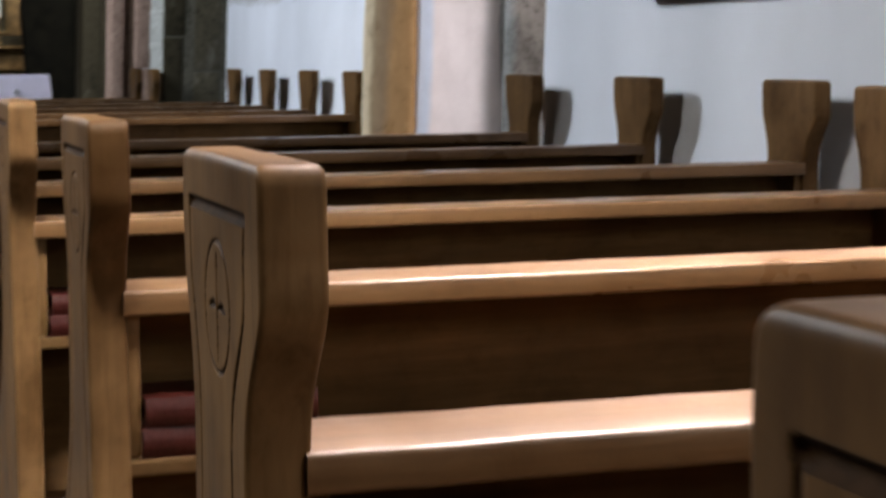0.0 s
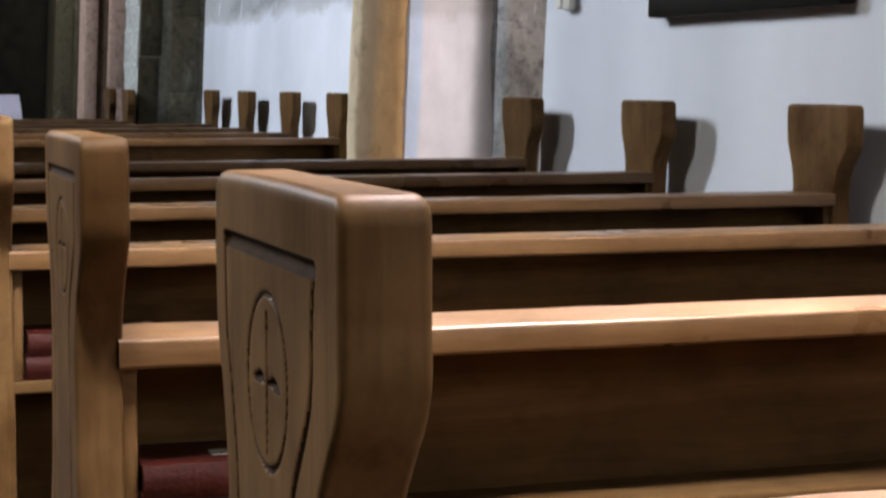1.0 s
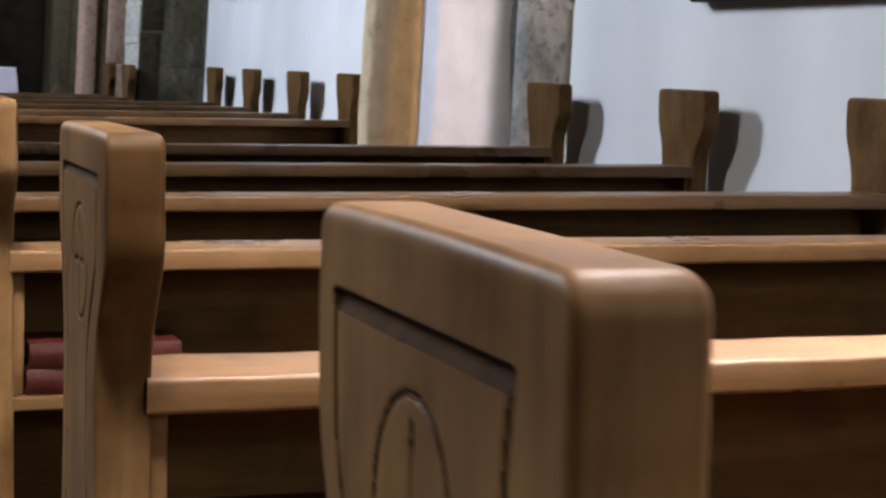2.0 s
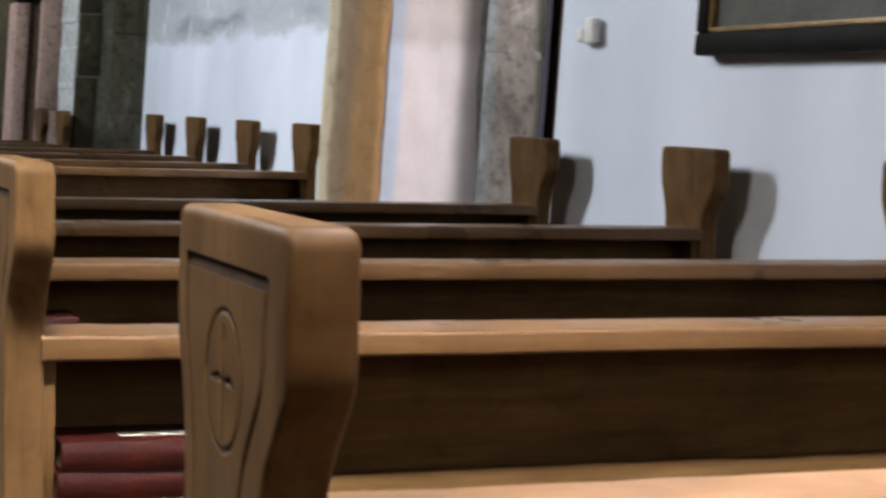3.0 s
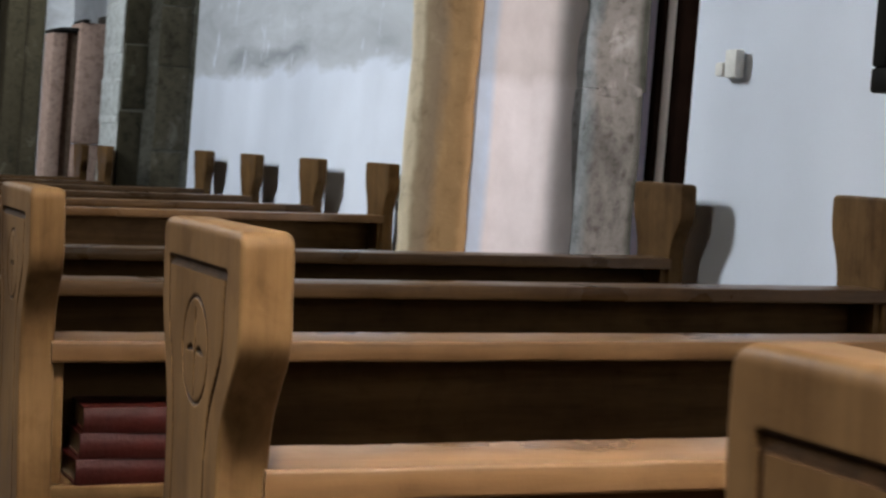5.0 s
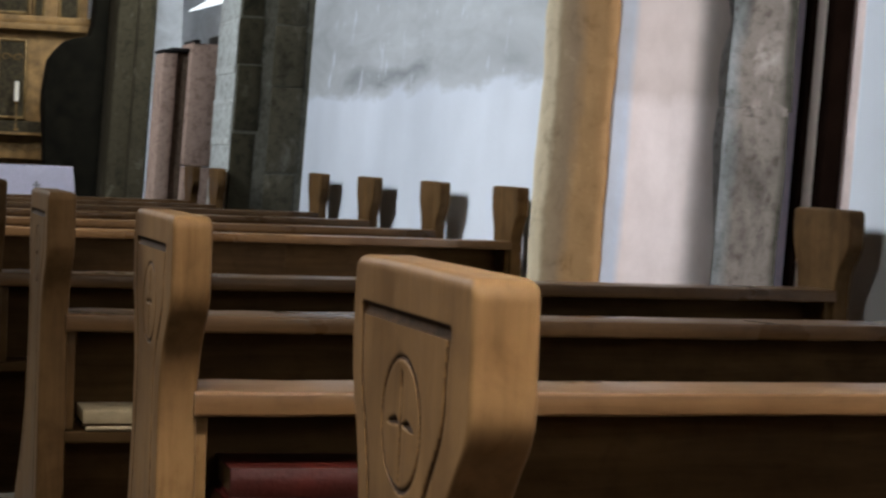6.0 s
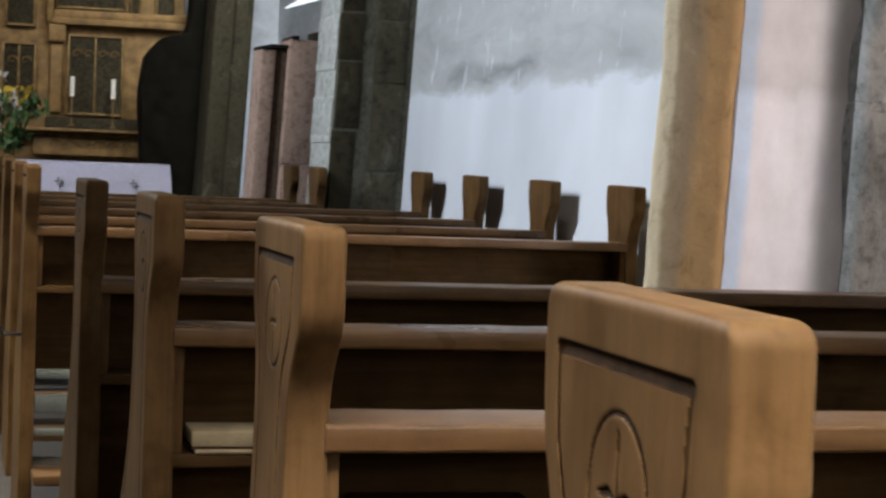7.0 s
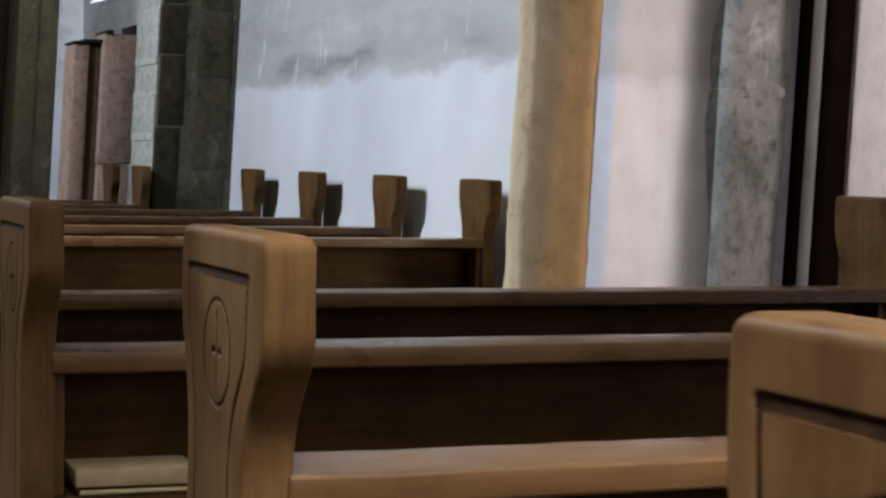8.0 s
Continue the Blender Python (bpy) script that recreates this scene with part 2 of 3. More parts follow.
def jamb_plaster():
    """The jamb's plaster: bluish inner strip, pinkish white, then grey shade painted into the cove by the pier; greyer
    above.
    """
    mat, nt, bsdf = node_material("jamb_plaster")
    sep = add(nt, "ShaderNodeSeparateXYZ")
    nt.links.new(add(nt, "ShaderNodeTexCoord").outputs["Object"], sep.inputs[0])
    wander = stretched(nt, (1, 1, 0.4), 8, 5, 0.6)
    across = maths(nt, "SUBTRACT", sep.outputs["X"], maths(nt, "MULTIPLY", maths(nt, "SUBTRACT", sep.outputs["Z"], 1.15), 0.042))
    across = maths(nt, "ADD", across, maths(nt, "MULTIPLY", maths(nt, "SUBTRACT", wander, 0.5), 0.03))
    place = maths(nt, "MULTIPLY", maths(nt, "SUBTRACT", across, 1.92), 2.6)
    # the last two stops paint the cove's shade as grey
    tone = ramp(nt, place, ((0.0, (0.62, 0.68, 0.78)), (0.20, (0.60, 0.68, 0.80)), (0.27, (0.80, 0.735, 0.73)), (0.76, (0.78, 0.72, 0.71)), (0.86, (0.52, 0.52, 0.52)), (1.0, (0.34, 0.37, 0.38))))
    high = maths(nt, "ADD", sep.outputs["Z"], maths(nt, "MULTIPLY", maths(nt, "SUBTRACT", wander, 0.5), 0.09))
    upper = ramp(nt, maths(nt, "MULTIPLY", maths(nt, "SUBTRACT", high, 1.33), 12.0), ((0.0, (1, 1, 1)), (0.6, (0.80, 0.785, 0.76))))
    tone = mixed(nt, 1.0, tone, upper, "MULTIPLY")
    cloud = stretched(nt, (1, 1, 0.7), 9, 7, 0.62)
    tone = mixed(nt, 0.7, tone, ramp(nt, cloud, ((0.3, (0.82, 0.81, 0.80)), (0.6, (1.02, 1.02, 1.02)))), "MULTIPLY")
    nt.links.new(tone, bsdf.inputs["Base Color"])
    bsdf.inputs["Roughness"].default_value, bsdf.inputs["Specular IOR Level"].default_value = 0.9, 0.2
    b = add(nt, "ShaderNodeBump", Strength=0.3, Distance=0.006)
    nt.links.new(cloud, b.inputs["Height"])
    nt.links.new(b.outputs["Normal"], bsdf.inputs["Normal"])
    return mat


OAK_END = wood("oak_end", (0.106, 0.0615, 0.0265), (0.146, 0.0875, 0.0395), "Z", 0.46, coat=0.0, gloss=0.065, wear=0.60, relief=0.08)
OAK_RAIL = wood("oak_rail", (0.110, 0.0605, 0.0265), (0.168, 0.0955, 0.0430), "X", 0.30, coat=0.0, gloss=0.28)
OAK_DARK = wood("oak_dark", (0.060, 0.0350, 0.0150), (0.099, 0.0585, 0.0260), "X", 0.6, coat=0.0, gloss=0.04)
GROOVE = plain("groove_stain", (0.030, 0.015, 0.006), 0.8, vary=0.6, scale=40, gloss=0.05)
# the daylight's blue cast is put into both limewash colours
WALL = plaster("limewash", (0.735, 0.785, 0.895), 1.40, (0.46, 0.485, 0.52))
WALL_CLEAN = plaster("limewash_clean", (0.745, 0.79, 0.895), 1.60, (0.58, 0.61, 0.65), 0.0)
JAMB = jamb_plaster()
PILLAR = pillar_stone()
GREYSTONE = stone("greystone", ((0.10, 0.094, 0.085), (0.27, 0.245, 0.22), (0.54, 0.52, 0.49)), 6, 0.45)
PIER_STONE = stone("pier_stone", ((0.06, 0.056, 0.048), (0.195, 0.177, 0.157), (0.44, 0.41, 0.38)), 6, 0.4, 0.8, ((0.11, 0.122, 0.120), (0.22, 0.245, 0.25), (0.34, 0.37, 0.385)))
PALE_JOINT = stone("pale_joint", ((0.10, 0.092, 0.082), (0.22, 0.20, 0.18), (0.36, 0.335, 0.31)), 10)
DARKSTONE = stone("darkstone", ((0.018, 0.016, 0.009), (0.044, 0.038, 0.022), (0.12, 0.11, 0.08)), 6, 0.7)
BLACKSTONE = plain("near_black_stone", (0.0055, 0.005, 0.003), 0.95, vary=0.5, gloss=0.1)
SLATE = stone("grey_green_stone", ((0.036, 0.032, 0.020), (0.084, 0.075, 0.050), (0.20, 0.19, 0.155)), 6, 0.5)
MORTAR = stone("mortar", ((0.055, 0.052, 0.038), (0.115, 0.110, 0.086), (0.24, 0.235, 0.20)), 9, 0.6)
LIME = stone("white_lime_joint", ((0.40, 0.41, 0.39), (0.62, 0.65, 0.65), (0.80, 0.83, 0.84)), 14)
PALESTONE = stone("palestone", ((0.34, 0.36, 0.35), (0.55, 0.58, 0.58), (0.80, 0.83, 0.84)), 6)
MARBLE = stone("pink_marble", ((0.19, 0.13, 0.102), (0.34, 0.245, 0.20), (0.42, 0.32, 0.27)), 6, 1.0, 0.4)
RECESS_SHADE = stone("recess_shade", ((0.10, 0.078, 0.060), (0.16, 0.125, 0.098), (0.22, 0.18, 0.145)), 9)
BLACK = plain("black_iron", (0.012, 0.012, 0.012), 0.5)
FRAME_BLACK = plain("black_frame_wood", (0.007, 0.0065, 0.005), 0.6, vary=0.4, gloss=0.06)
CANVAS = plain("dark_canvas", (0.035, 0.032, 0.02), 0.5, vary=0.6, scale=6)
GILT = plain("gilt", (0.21, 0.135, 0.050), 0.45, 0.4, vary=0.5, scale=14)
GOLDWOOD = plain("gilded_wood", (0.235, 0.14, 0.050), 0.5, 0.15, vary=0.45, scale=9, bump=0.5)
RELIEF = plain("dark_relief", (0.05, 0.04, 0.02), 0.45, 0.3, vary=0.7, scale=30, bump=0.6)
LINEN = plain("white_linen", (0.76, 0.75, 0.86), 0.9, vary=0.05)
CROSS_GREY = plain("grey_thread", (0.25, 0.25, 0.27), 0.9)
BOOK_RED = plain("red_bookcloth", (0.027, 0.0042, 0.0030), 0.45, vary=0.45, scale=20, gloss=0.2)
PAPER = plain("paper", (0.34, 0.275, 0.175), 0.85, vary=0.15, scale=30, gloss=0.1)
LABEL_WHITE = plain("label_white", (0.46, 0.45, 0.42), 0.7, vary=0.35, scale=60)
GREYSTRIP = plain("grey_green_strip", (0.15, 0.168, 0.16), 0.6, vary=0.2)
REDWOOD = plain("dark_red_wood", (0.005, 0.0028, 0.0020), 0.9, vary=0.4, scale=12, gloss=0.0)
PALEPAINT = plain("pale_paint", (0.78, 0.72, 0.68), 0.6, vary=0.1)
PINKDOOR = plain("faded_pink_paint", (0.66, 0.54, 0.53), 0.6, vary=0.12)
PLASTIC = plain("white_plastic", (0.78, 0.77, 0.74), 0.4, vary=0.04)
WAX = plain("candle_wax", (0.82, 0.78, 0.68), 0.5, vary=0.05)
LEAF = plain("leaf_green", (0.05, 0.10, 0.03), 0.5, vary=0.5, scale=25)
PETAL = plain("white_petal", (0.8, 0.8, 0.78), 0.6, vary=0.1)
YELLOW = plain("yellow_petal", (0.72, 0.52, 0.05), 0.6, vary=0.15)
FLAGSTONE = plain("flagstone", (0.07, 0.06, 0.05), 0.7, vary=0.25, scale=4)
CEILING = plain("ceiling_dark", (0.14, 0.11, 0.08), 0.9, vary=0.1, scale=2)


# ---- mesh helpers ----
def box(bm, x0, x1, y0, y1, z0, z1, bevel=0.0, segments=2, mat=0):
    made = bmesh.ops.create_cube(bm, size=1.0)
    verts = made["verts"]
    for v in verts:
        v.co = Vector((x0 + (v.co.x + 0.5) * (x1 - x0), y0 + (v.co.y + 0.5) * (y1 - y0), z0 + (v.co.z + 0.5) * (z1 - z0)))
    faces = {f for v in verts for f in v.link_faces}
    for f in faces:
        f.material_index = mat
    if bevel:
        edges = list({e for v in verts for e in v.link_edges})
        bmesh.ops.bevel(bm, geom=edges, offset=bevel, segments=segments, affect="EDGES", profile=0.5)
    return bm


def boxes(*rows, bevel=0.0, segments=2):
    bm = bmesh.new()
    for row in rows:
        box(bm, *row, bevel=bevel, segments=segments)
    return bm


def prism(points, axis, a, b, bevel=0.0, segments=2):
    """A closed outline extruded along an axis from a to b. The outline's two numbers are the other axes in order."""
    bm = bmesh.new()

    def at(p, d):
        return {"x": (d, p[0], p[1]), "y": (p[0], d, p[1]), "z": (p[0], p[1], d)}[axis]

    low, high = [bm.verts.new(at(p, a)) for p in points], [bm.verts.new(at(p, b)) for p in points]
    caps = [bm.faces.new(low), bm.faces.new(high)]
    for i in range(len(points)):
        j = (i + 1) % len(points)
        bm.faces.new((low[i], low[j], high[j], high[i]))
    bmesh.ops.recalc_face_normals(bm, faces=bm.faces[:])
    if bevel:
        rim = list({e for c in caps for e in c.edges})
        bmesh.ops.bevel(bm, geom=rim, offset=bevel, segments=segments, affect="EDGES", profile=0.5)
    return bm


def tube(bm, path, radius, sides=8, closed=False):
    path = [Vector(p) for p in path]
    rings = []
    for i, p in enumerate(path):
        ahead = path[(i + 1) % len(path)] - path[i - 1] if closed or 0 < i < len(path) - 1 else (path[1] - path[0] if i == 0 else path[-1] - path[-2])
        side = ahead.cross(Vector((1, 0, 0)))
        if side.length < 1e-6:
            side = ahead.cross(Vector((0, 1, 0)))
        side.normalize()
        up = side.cross(ahead).normalized()
        r = radius[i] if isinstance(radius, (list, tuple)) else radius
        rings.append([bm.verts.new(p + r * (math.cos(2 * math.pi * k / sides) * side + math.sin(2 * math.pi * k / sides) * up)) for k in range(sides)])
    pairs = list(zip(rings, rings[1:])) + ([(rings[-1], rings[0])] if closed else [])
    for r0, r1 in pairs:
        for k in range(sides):
            bm.faces.new((r0[k], r0[(k + 1) % sides], r1[(k + 1) % sides], r1[k]))
    if not closed:
        bm.faces.new(rings[0])
        bm.faces.new(rings[-1])
    bmesh.ops.recalc_face_normals(bm, faces=bm.faces[:])
    return bm


def smooth_line(points, steps=5, closed=True):
    """A Catmull-Rom line through the points."""
    out, n = [], len(points)
    for i in range(n if closed else n - 1):
        p = [Vector(points[(i + k - 1) % n] if closed else points[min(max(i + k - 1, 0), n - 1)]) for k in range(4)]
        for s in range(steps):
            t = s / steps
            out.append(tuple(0.5 * (2 * p[1] + (p[2] - p[0]) * t + (2 * p[0] - 5 * p[1] + 4 * p[2] - p[3]) * t * t + (3 * p[1] - p[0] - 3 * p[2] + p[3]) * t**3)))
    if not closed:
        out.append(tuple(points[-1]))
    return out


def roughen(bm, amount, scale, seed=0.0, along=(1, 1, 1)):
    for v in bm.verts:
        p = Vector((v.co.x * along[0], v.co.y * along[1], v.co.z * along[2])) * scale + Vector((seed, seed * 0.7, 0))
        v.co += amount * noise.noise_vector(p)
    return bm


def finish(name, bm, *materials, smooth=False):
    mesh = bpy.data.meshes.new(name)
    bm.to_mesh(mesh)
    bm.free()
    for m in materials:
        mesh.materials.append(m)
    if smooth:
        mesh.polygons.foreach_set("use_smooth", [True] * len(mesh.polygons))
        mesh.set_sharp_from_angle(angle=radians(35))
    return mesh


def part(name, bm, material, parent, label="", smooth=True):
    mats = material if isinstance(material, tuple) else (material,)
    ob = new(name, finish(name, bm, *mats, smooth=smooth))
    if parent:
        ob.parent = parent
    if label:
        tagged(ob, label)
    return ob


def thing(name, label, category, at=(0, 0, 0), group="", kind=""):
    ob = new(name)
    ob.location = at
    return tagged(ob, label, category, group, kind)


def structure(name, bm, material, label, category, smooth=False):
    return tagged(part(name, bm, material, None, smooth=smooth), label, category, kind="structure")


# ---- the setting ----
def plank(x0, x1, y0, y1, z0, z1, r=0.004, wear=0.0011, steps=44):
    """A long board with rounded, slightly worn edges."""
    outline = []
    for cy, cz, a0 in ((y1 - r, z1 - r, 0), (y0 + r, z1 - r, 90), (y0 + r, z0 + r, 180), (y1 - r, z0 + r, 270)):
        outline += [(cy + r * math.cos(radians(a0 + a)), cz + r * math.sin(radians(a0 + a))) for a in (0, 30, 60, 90)]
    bm = bmesh.new()
    rings = [[bm.verts.new((x0 + (x1 - x0) * i / steps, y, z)) for y, z in outline] for i in range(steps + 1)]
    for a, b in zip(rings, rings[1:]):
        for k in range(len(outline)):
            j = (k + 1) % len(outline)
            bm.faces.new((a[k], a[j], b[j], b[k]))
    bm.faces.new(rings[0])
    bm.faces.new(rings[-1])
    bmesh.ops.recalc_face_normals(bm, faces=bm.faces[:])
    for v in bm.verts:
        v.co += Vector((0, wear * noise.noise(v.co * 14 + Vector((y0 * 31, 0, 0))), wear * noise.noise(v.co * 17 + Vector((5, z0 * 9, 0)))))
    return bm


def subdivided(bm, cuts):
    bmesh.ops.subdivide_edges(bm, edges=bm.edges[:], cuts=cuts, use_grid_fill=True)
    return bm


WX = 1.915
# floor and unseen ceiling, both kept dark to cut bounced light
structure("floor", boxes((-3.9, 3.6, -5.4, 21, -0.2, 0)), FLAGSTONE, "grey stone flagged church floor", "floor")
structure("ceiling", boxes((-3.9, 3.6, -5.4, 21, 8.6, 8.8)), CEILING, "unseen ceiling, dark to cut bounced light", "ceiling")
structure("wall_east_near", boxes((WX, 2.62, -5.0, 5.577, 0, 8.6), bevel=0.02), WALL_CLEAN, "bluish white limewashed church wall beside the pews", "wall")
structure("wall_east_far", boxes((WX, 2.62, 7.34, 11.5, 0, 8.6), bevel=0.01), WALL, "white limewashed wall with grey damp stains", "wall")
structure("wall_above_door", boxes((WX, 2.62, 5.577, 7.34, 2.7, 8.6)), WALL_CLEAN, "white limewashed wall over the side door", "wall")
structure("wall_chapel", boxes((2.9, 3.3, 11.5, 20.6, 0, 8.6)), WALL_CLEAN, "white wall beyond the dark stone pier", "wall")
structure("wall_chapel_return", boxes((2.2, 2.9, 11.3, 11.5, 0, 8.6)), WALL_CLEAN, "white return of the chapel wall", "wall")
structure("wall_north", boxes((-3.9, 3.3, 20.2, 20.6, 0, 8.6)), WALL_CLEAN, "pale wall behind the altarpiece", "wall")
# unseen walls closing the room, dark so little light bounces back
structure("wall_south", boxes((-3.9, 2.62, -5.4, -5.0, 0, 8.6)), DARKSTONE, "unseen back wall, dark to cut bounced light", "wall")
structure("wall_west", boxes((-3.9, -3.5, -5.0, 20.2, 0, 8.6)), DARKSTONE, "unseen wall across the aisle, dark to cut bounced light", "wall")
structure("wall_porch", boxes((3.1, 3.3, 4.5, 8.4, 0, 8.6)), PINKDOOR, "faded pink wall beyond the side door", "wall")

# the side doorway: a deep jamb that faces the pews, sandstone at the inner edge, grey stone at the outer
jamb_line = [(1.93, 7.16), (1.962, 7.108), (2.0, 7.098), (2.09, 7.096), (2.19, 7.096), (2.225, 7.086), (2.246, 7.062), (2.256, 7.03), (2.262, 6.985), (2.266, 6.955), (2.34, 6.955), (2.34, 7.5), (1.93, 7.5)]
structure("jamb", prism(jamb_line, "z", 0, 2.7), JAMB, "pinkish white plastered door jamb, shade painted into its cove", "jamb", smooth=True)


def sandstone_edge():
    line = [(1.93, 7.5), (1.88, 7.42), (1.80, 7.305), (1.762, 7.225), (1.80, 7.160), (1.865, 7.095), (1.91, 7.062), (1.938, 7.075), (1.945, 7.12), (1.945, 7.5)]
    bm = prism(smooth_line(line, 4), "z", 0, 2.7)
    for k in range(1, 54):
        bmesh.ops.bisect_plane(bm, geom=bm.verts[:] + bm.edges[:] + bm.faces[:], plane_co=(0, 0, 0.05 * k), plane_no=(0, 0, 1))
    roughen(roughen(bm, 0.007, 6, 3.0), 0.006, 28, 5.0)
    return bm


tagged(part("door_pillar", sandstone_edge(), PILLAR, None), "worn ochre sandstone pillar at the doorway", "pillar", kind="structure")


def quoin(bm, x0, x1, y0, y1, z0, z1, seed):
    b2 = box(bmesh.new(), x0, x1, y0, y1, z0, z1, bevel=0.003)
    bmesh.ops.subdivide_edges(b2, edges=b2.edges[:], cuts=3, use_grid_fill=True)
    roughen(roughen(b2, 0.012, 9, seed), 0.006, 30, seed)
    mesh = finish("stone", b2, PIER_STONE)
    bm.from_mesh(mesh)
    bpy.data.meshes.remove(mesh)


pier = tagged(part("door_pier", boxes((2.30, 2.47, 6.96, 7.5, 0, 2.7)), MORTAR, None), "rough grey stone pier beside the door frame", "pier", kind="structure")
zz, k = 0.0, 0
while zz < 2.6:
    high = (0.47, 0.86, 0.52, 0.61, 0.40)[k % 5]
    bm = bmesh.new()
    quoin(bm, 2.262, 2.485, 6.945, 7.46, zz, zz + high + 0.004, 3.1 * k)
    part("stone", bm, PIER_STONE, pier)
    part("joint", roughen(subdivided(boxes((2.31, 2.478, 6.944, 7.4, zz + high - 0.020, zz + high + 0.018), bevel=0.004), 8), 0.011, 20, k), PALE_JOINT, pier, "pale lime joint")
    zz, k = zz + high, k + 1

door = tagged(part("door_1", boxes((2.56, 2.60, 5.5, 6.742, 0, 2.6), bevel=0.004), PINKDOOR, None), "faded pink painted side door in a dark red frame", "door", kind="structure")
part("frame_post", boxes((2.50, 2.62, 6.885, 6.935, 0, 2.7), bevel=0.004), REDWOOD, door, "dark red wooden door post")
part("frame_strip", boxes((2.515, 2.60, 6.80, 6.885, 0, 2.7), bevel=0.004), PALEPAINT, door)
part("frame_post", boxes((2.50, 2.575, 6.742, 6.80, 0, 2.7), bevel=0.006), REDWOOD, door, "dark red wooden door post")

# dark stone pier between the pews and the chapel
pier2 = tagged(part("stone_pier", boxes((1.547, 2.2, 10.9225, 11.45, 0, 8.6)), MORTAR, None), "dark mossy block stone pier with pale joints", "pier", kind="structure")
# the aisle side's brighter light is put into its pale stones and joints
for x0, x1, y0, mat, heights in ((1.545, 1.668, 10.92, DARKSTONE, (0.42, 0.27, 0.56, 0.33, 0.24)), (1.722, 1.885, 10.919, SLATE, (0.31, 0.50, 0.24, 0.43)), (1.538, 1.56, 10.97, PALESTONE, (0.20, 0.16, 0.24))):
    zz, k = 0.0, 0
    while zz < 3.2:
        high = heights[k % len(heights)]
        gap = (0.007 + 0.004 * (k % 3)) if x0 > 1.54 else 0.003
        b2 = box(bmesh.new(), x0 + 0.004 * (k % 2), x1 - 0.005 * (k % 3), y0, 11.42 if x0 > 1.54 else 11.445, zz, zz + high - gap, bevel=0.002)
        bmesh.ops.subdivide_edges(b2, edges=b2.edges[:], cuts=2, use_grid_fill=True)
        brown = x0 < 1.54 and zz + high < 1.08
        part("stone", roughen(b2, 0.003, 9, 2.3 * k + x0), GREYSTONE if brown else mat, pier2)
        if x0 < 1.54 and not brown:
            wide = 0.012 + 0.012 * (k % 2)
            part("joint", roughen(subdivided(boxes((1.5365, 1.556, 10.968, 11.447, zz + high - wide, zz + high + wide * 0.5), bevel=0.002), 4), 0.004, 26, k), LIME, pier2, "white lime joint")
        zz, k = zz + high, k + 1

# far pier at the chancel
pier3 = tagged(part("chancel_pier", boxes((1.78, 2.06, 17.05, 17.6, 0, 8.6), bevel=0.03), DARKSTONE, None), "dark stone pier beside the chancel", "pier", kind="structure")
part("shaft", boxes((1.935, 2.085, 16.97, 17.3, 0, 8.6), bevel=0.04), DARKSTONE, pier3)


# ---- pews ----
END_THICK, END_TOP = 0.041, 1.0568
# the end's back and front edges by height, from the floor up
BACK_EDGE = ((-0.01, 0.024), (0.20, 0.024), (0.50, 0.028), (0.70, 0.033), (0.80, 0.037), (0.850, 0.039), (0.885, 0.037), (0.918, 0.026), (0.943, 0.008), (0.959, -0.005), (0.971, -0.0112), (1.006, -0.0128), (1.059, -0.012))
FRONT_EDGE = ((-0.01, 0.44), (0.40, 0.44), (0.47, 0.42), (0.555, 0.355), (0.64, 0.28), (0.72, 0.232), (0.80, 0.217), (0.86, 0.212), (0.905, 0.214), (0.942, 0.224), (0.972, 0.236), (1.005, 0.240), (1.059, 0.2385))


def edge_line(rows, z):
    """Smooth values between the rows, by height."""
    zs, ys = np.array(rows).T
    slopes = np.gradient(ys, zs)
    k = np.clip(np.searchsorted(zs, z) - 1, 0, len(zs) - 2)
    h = zs[k + 1] - zs[k]
    t = (z - zs[k]) / h
    return (2 * t**3 - 3 * t**2 + 1) * ys[k] + (t**3 - 2 * t**2 + t) * h * slopes[k] + (3 * t**2 - 2 * t**3) * ys[k + 1] + (t**3 - t**2) * h * slopes[k + 1]


def stroke(y, z, points, width):
    """How near each place is to a line through the points: 1 on it, 0 at half its width and beyond. The width may differ from point to point."""
    best = np.zeros_like(y)
    widths = width if isinstance(width, (list, tuple)) else [width] * len(points)
    for (ya, za), (yb, zb), wa, wb in zip(points, points[1:], widths, widths[1:]):
        dy, dz = yb - ya, zb - za
        t = np.clip(((y - ya) * dy + (z - za) * dz) / (dy * dy + dz * dz), 0, 1)
        near = np.hypot(y - ya - t * dy, z - za - t * dz) / (0.5 * (wa + (wb - wa) * t))
        best = np.maximum(best, 1 - np.minimum(near, 1))
    return best


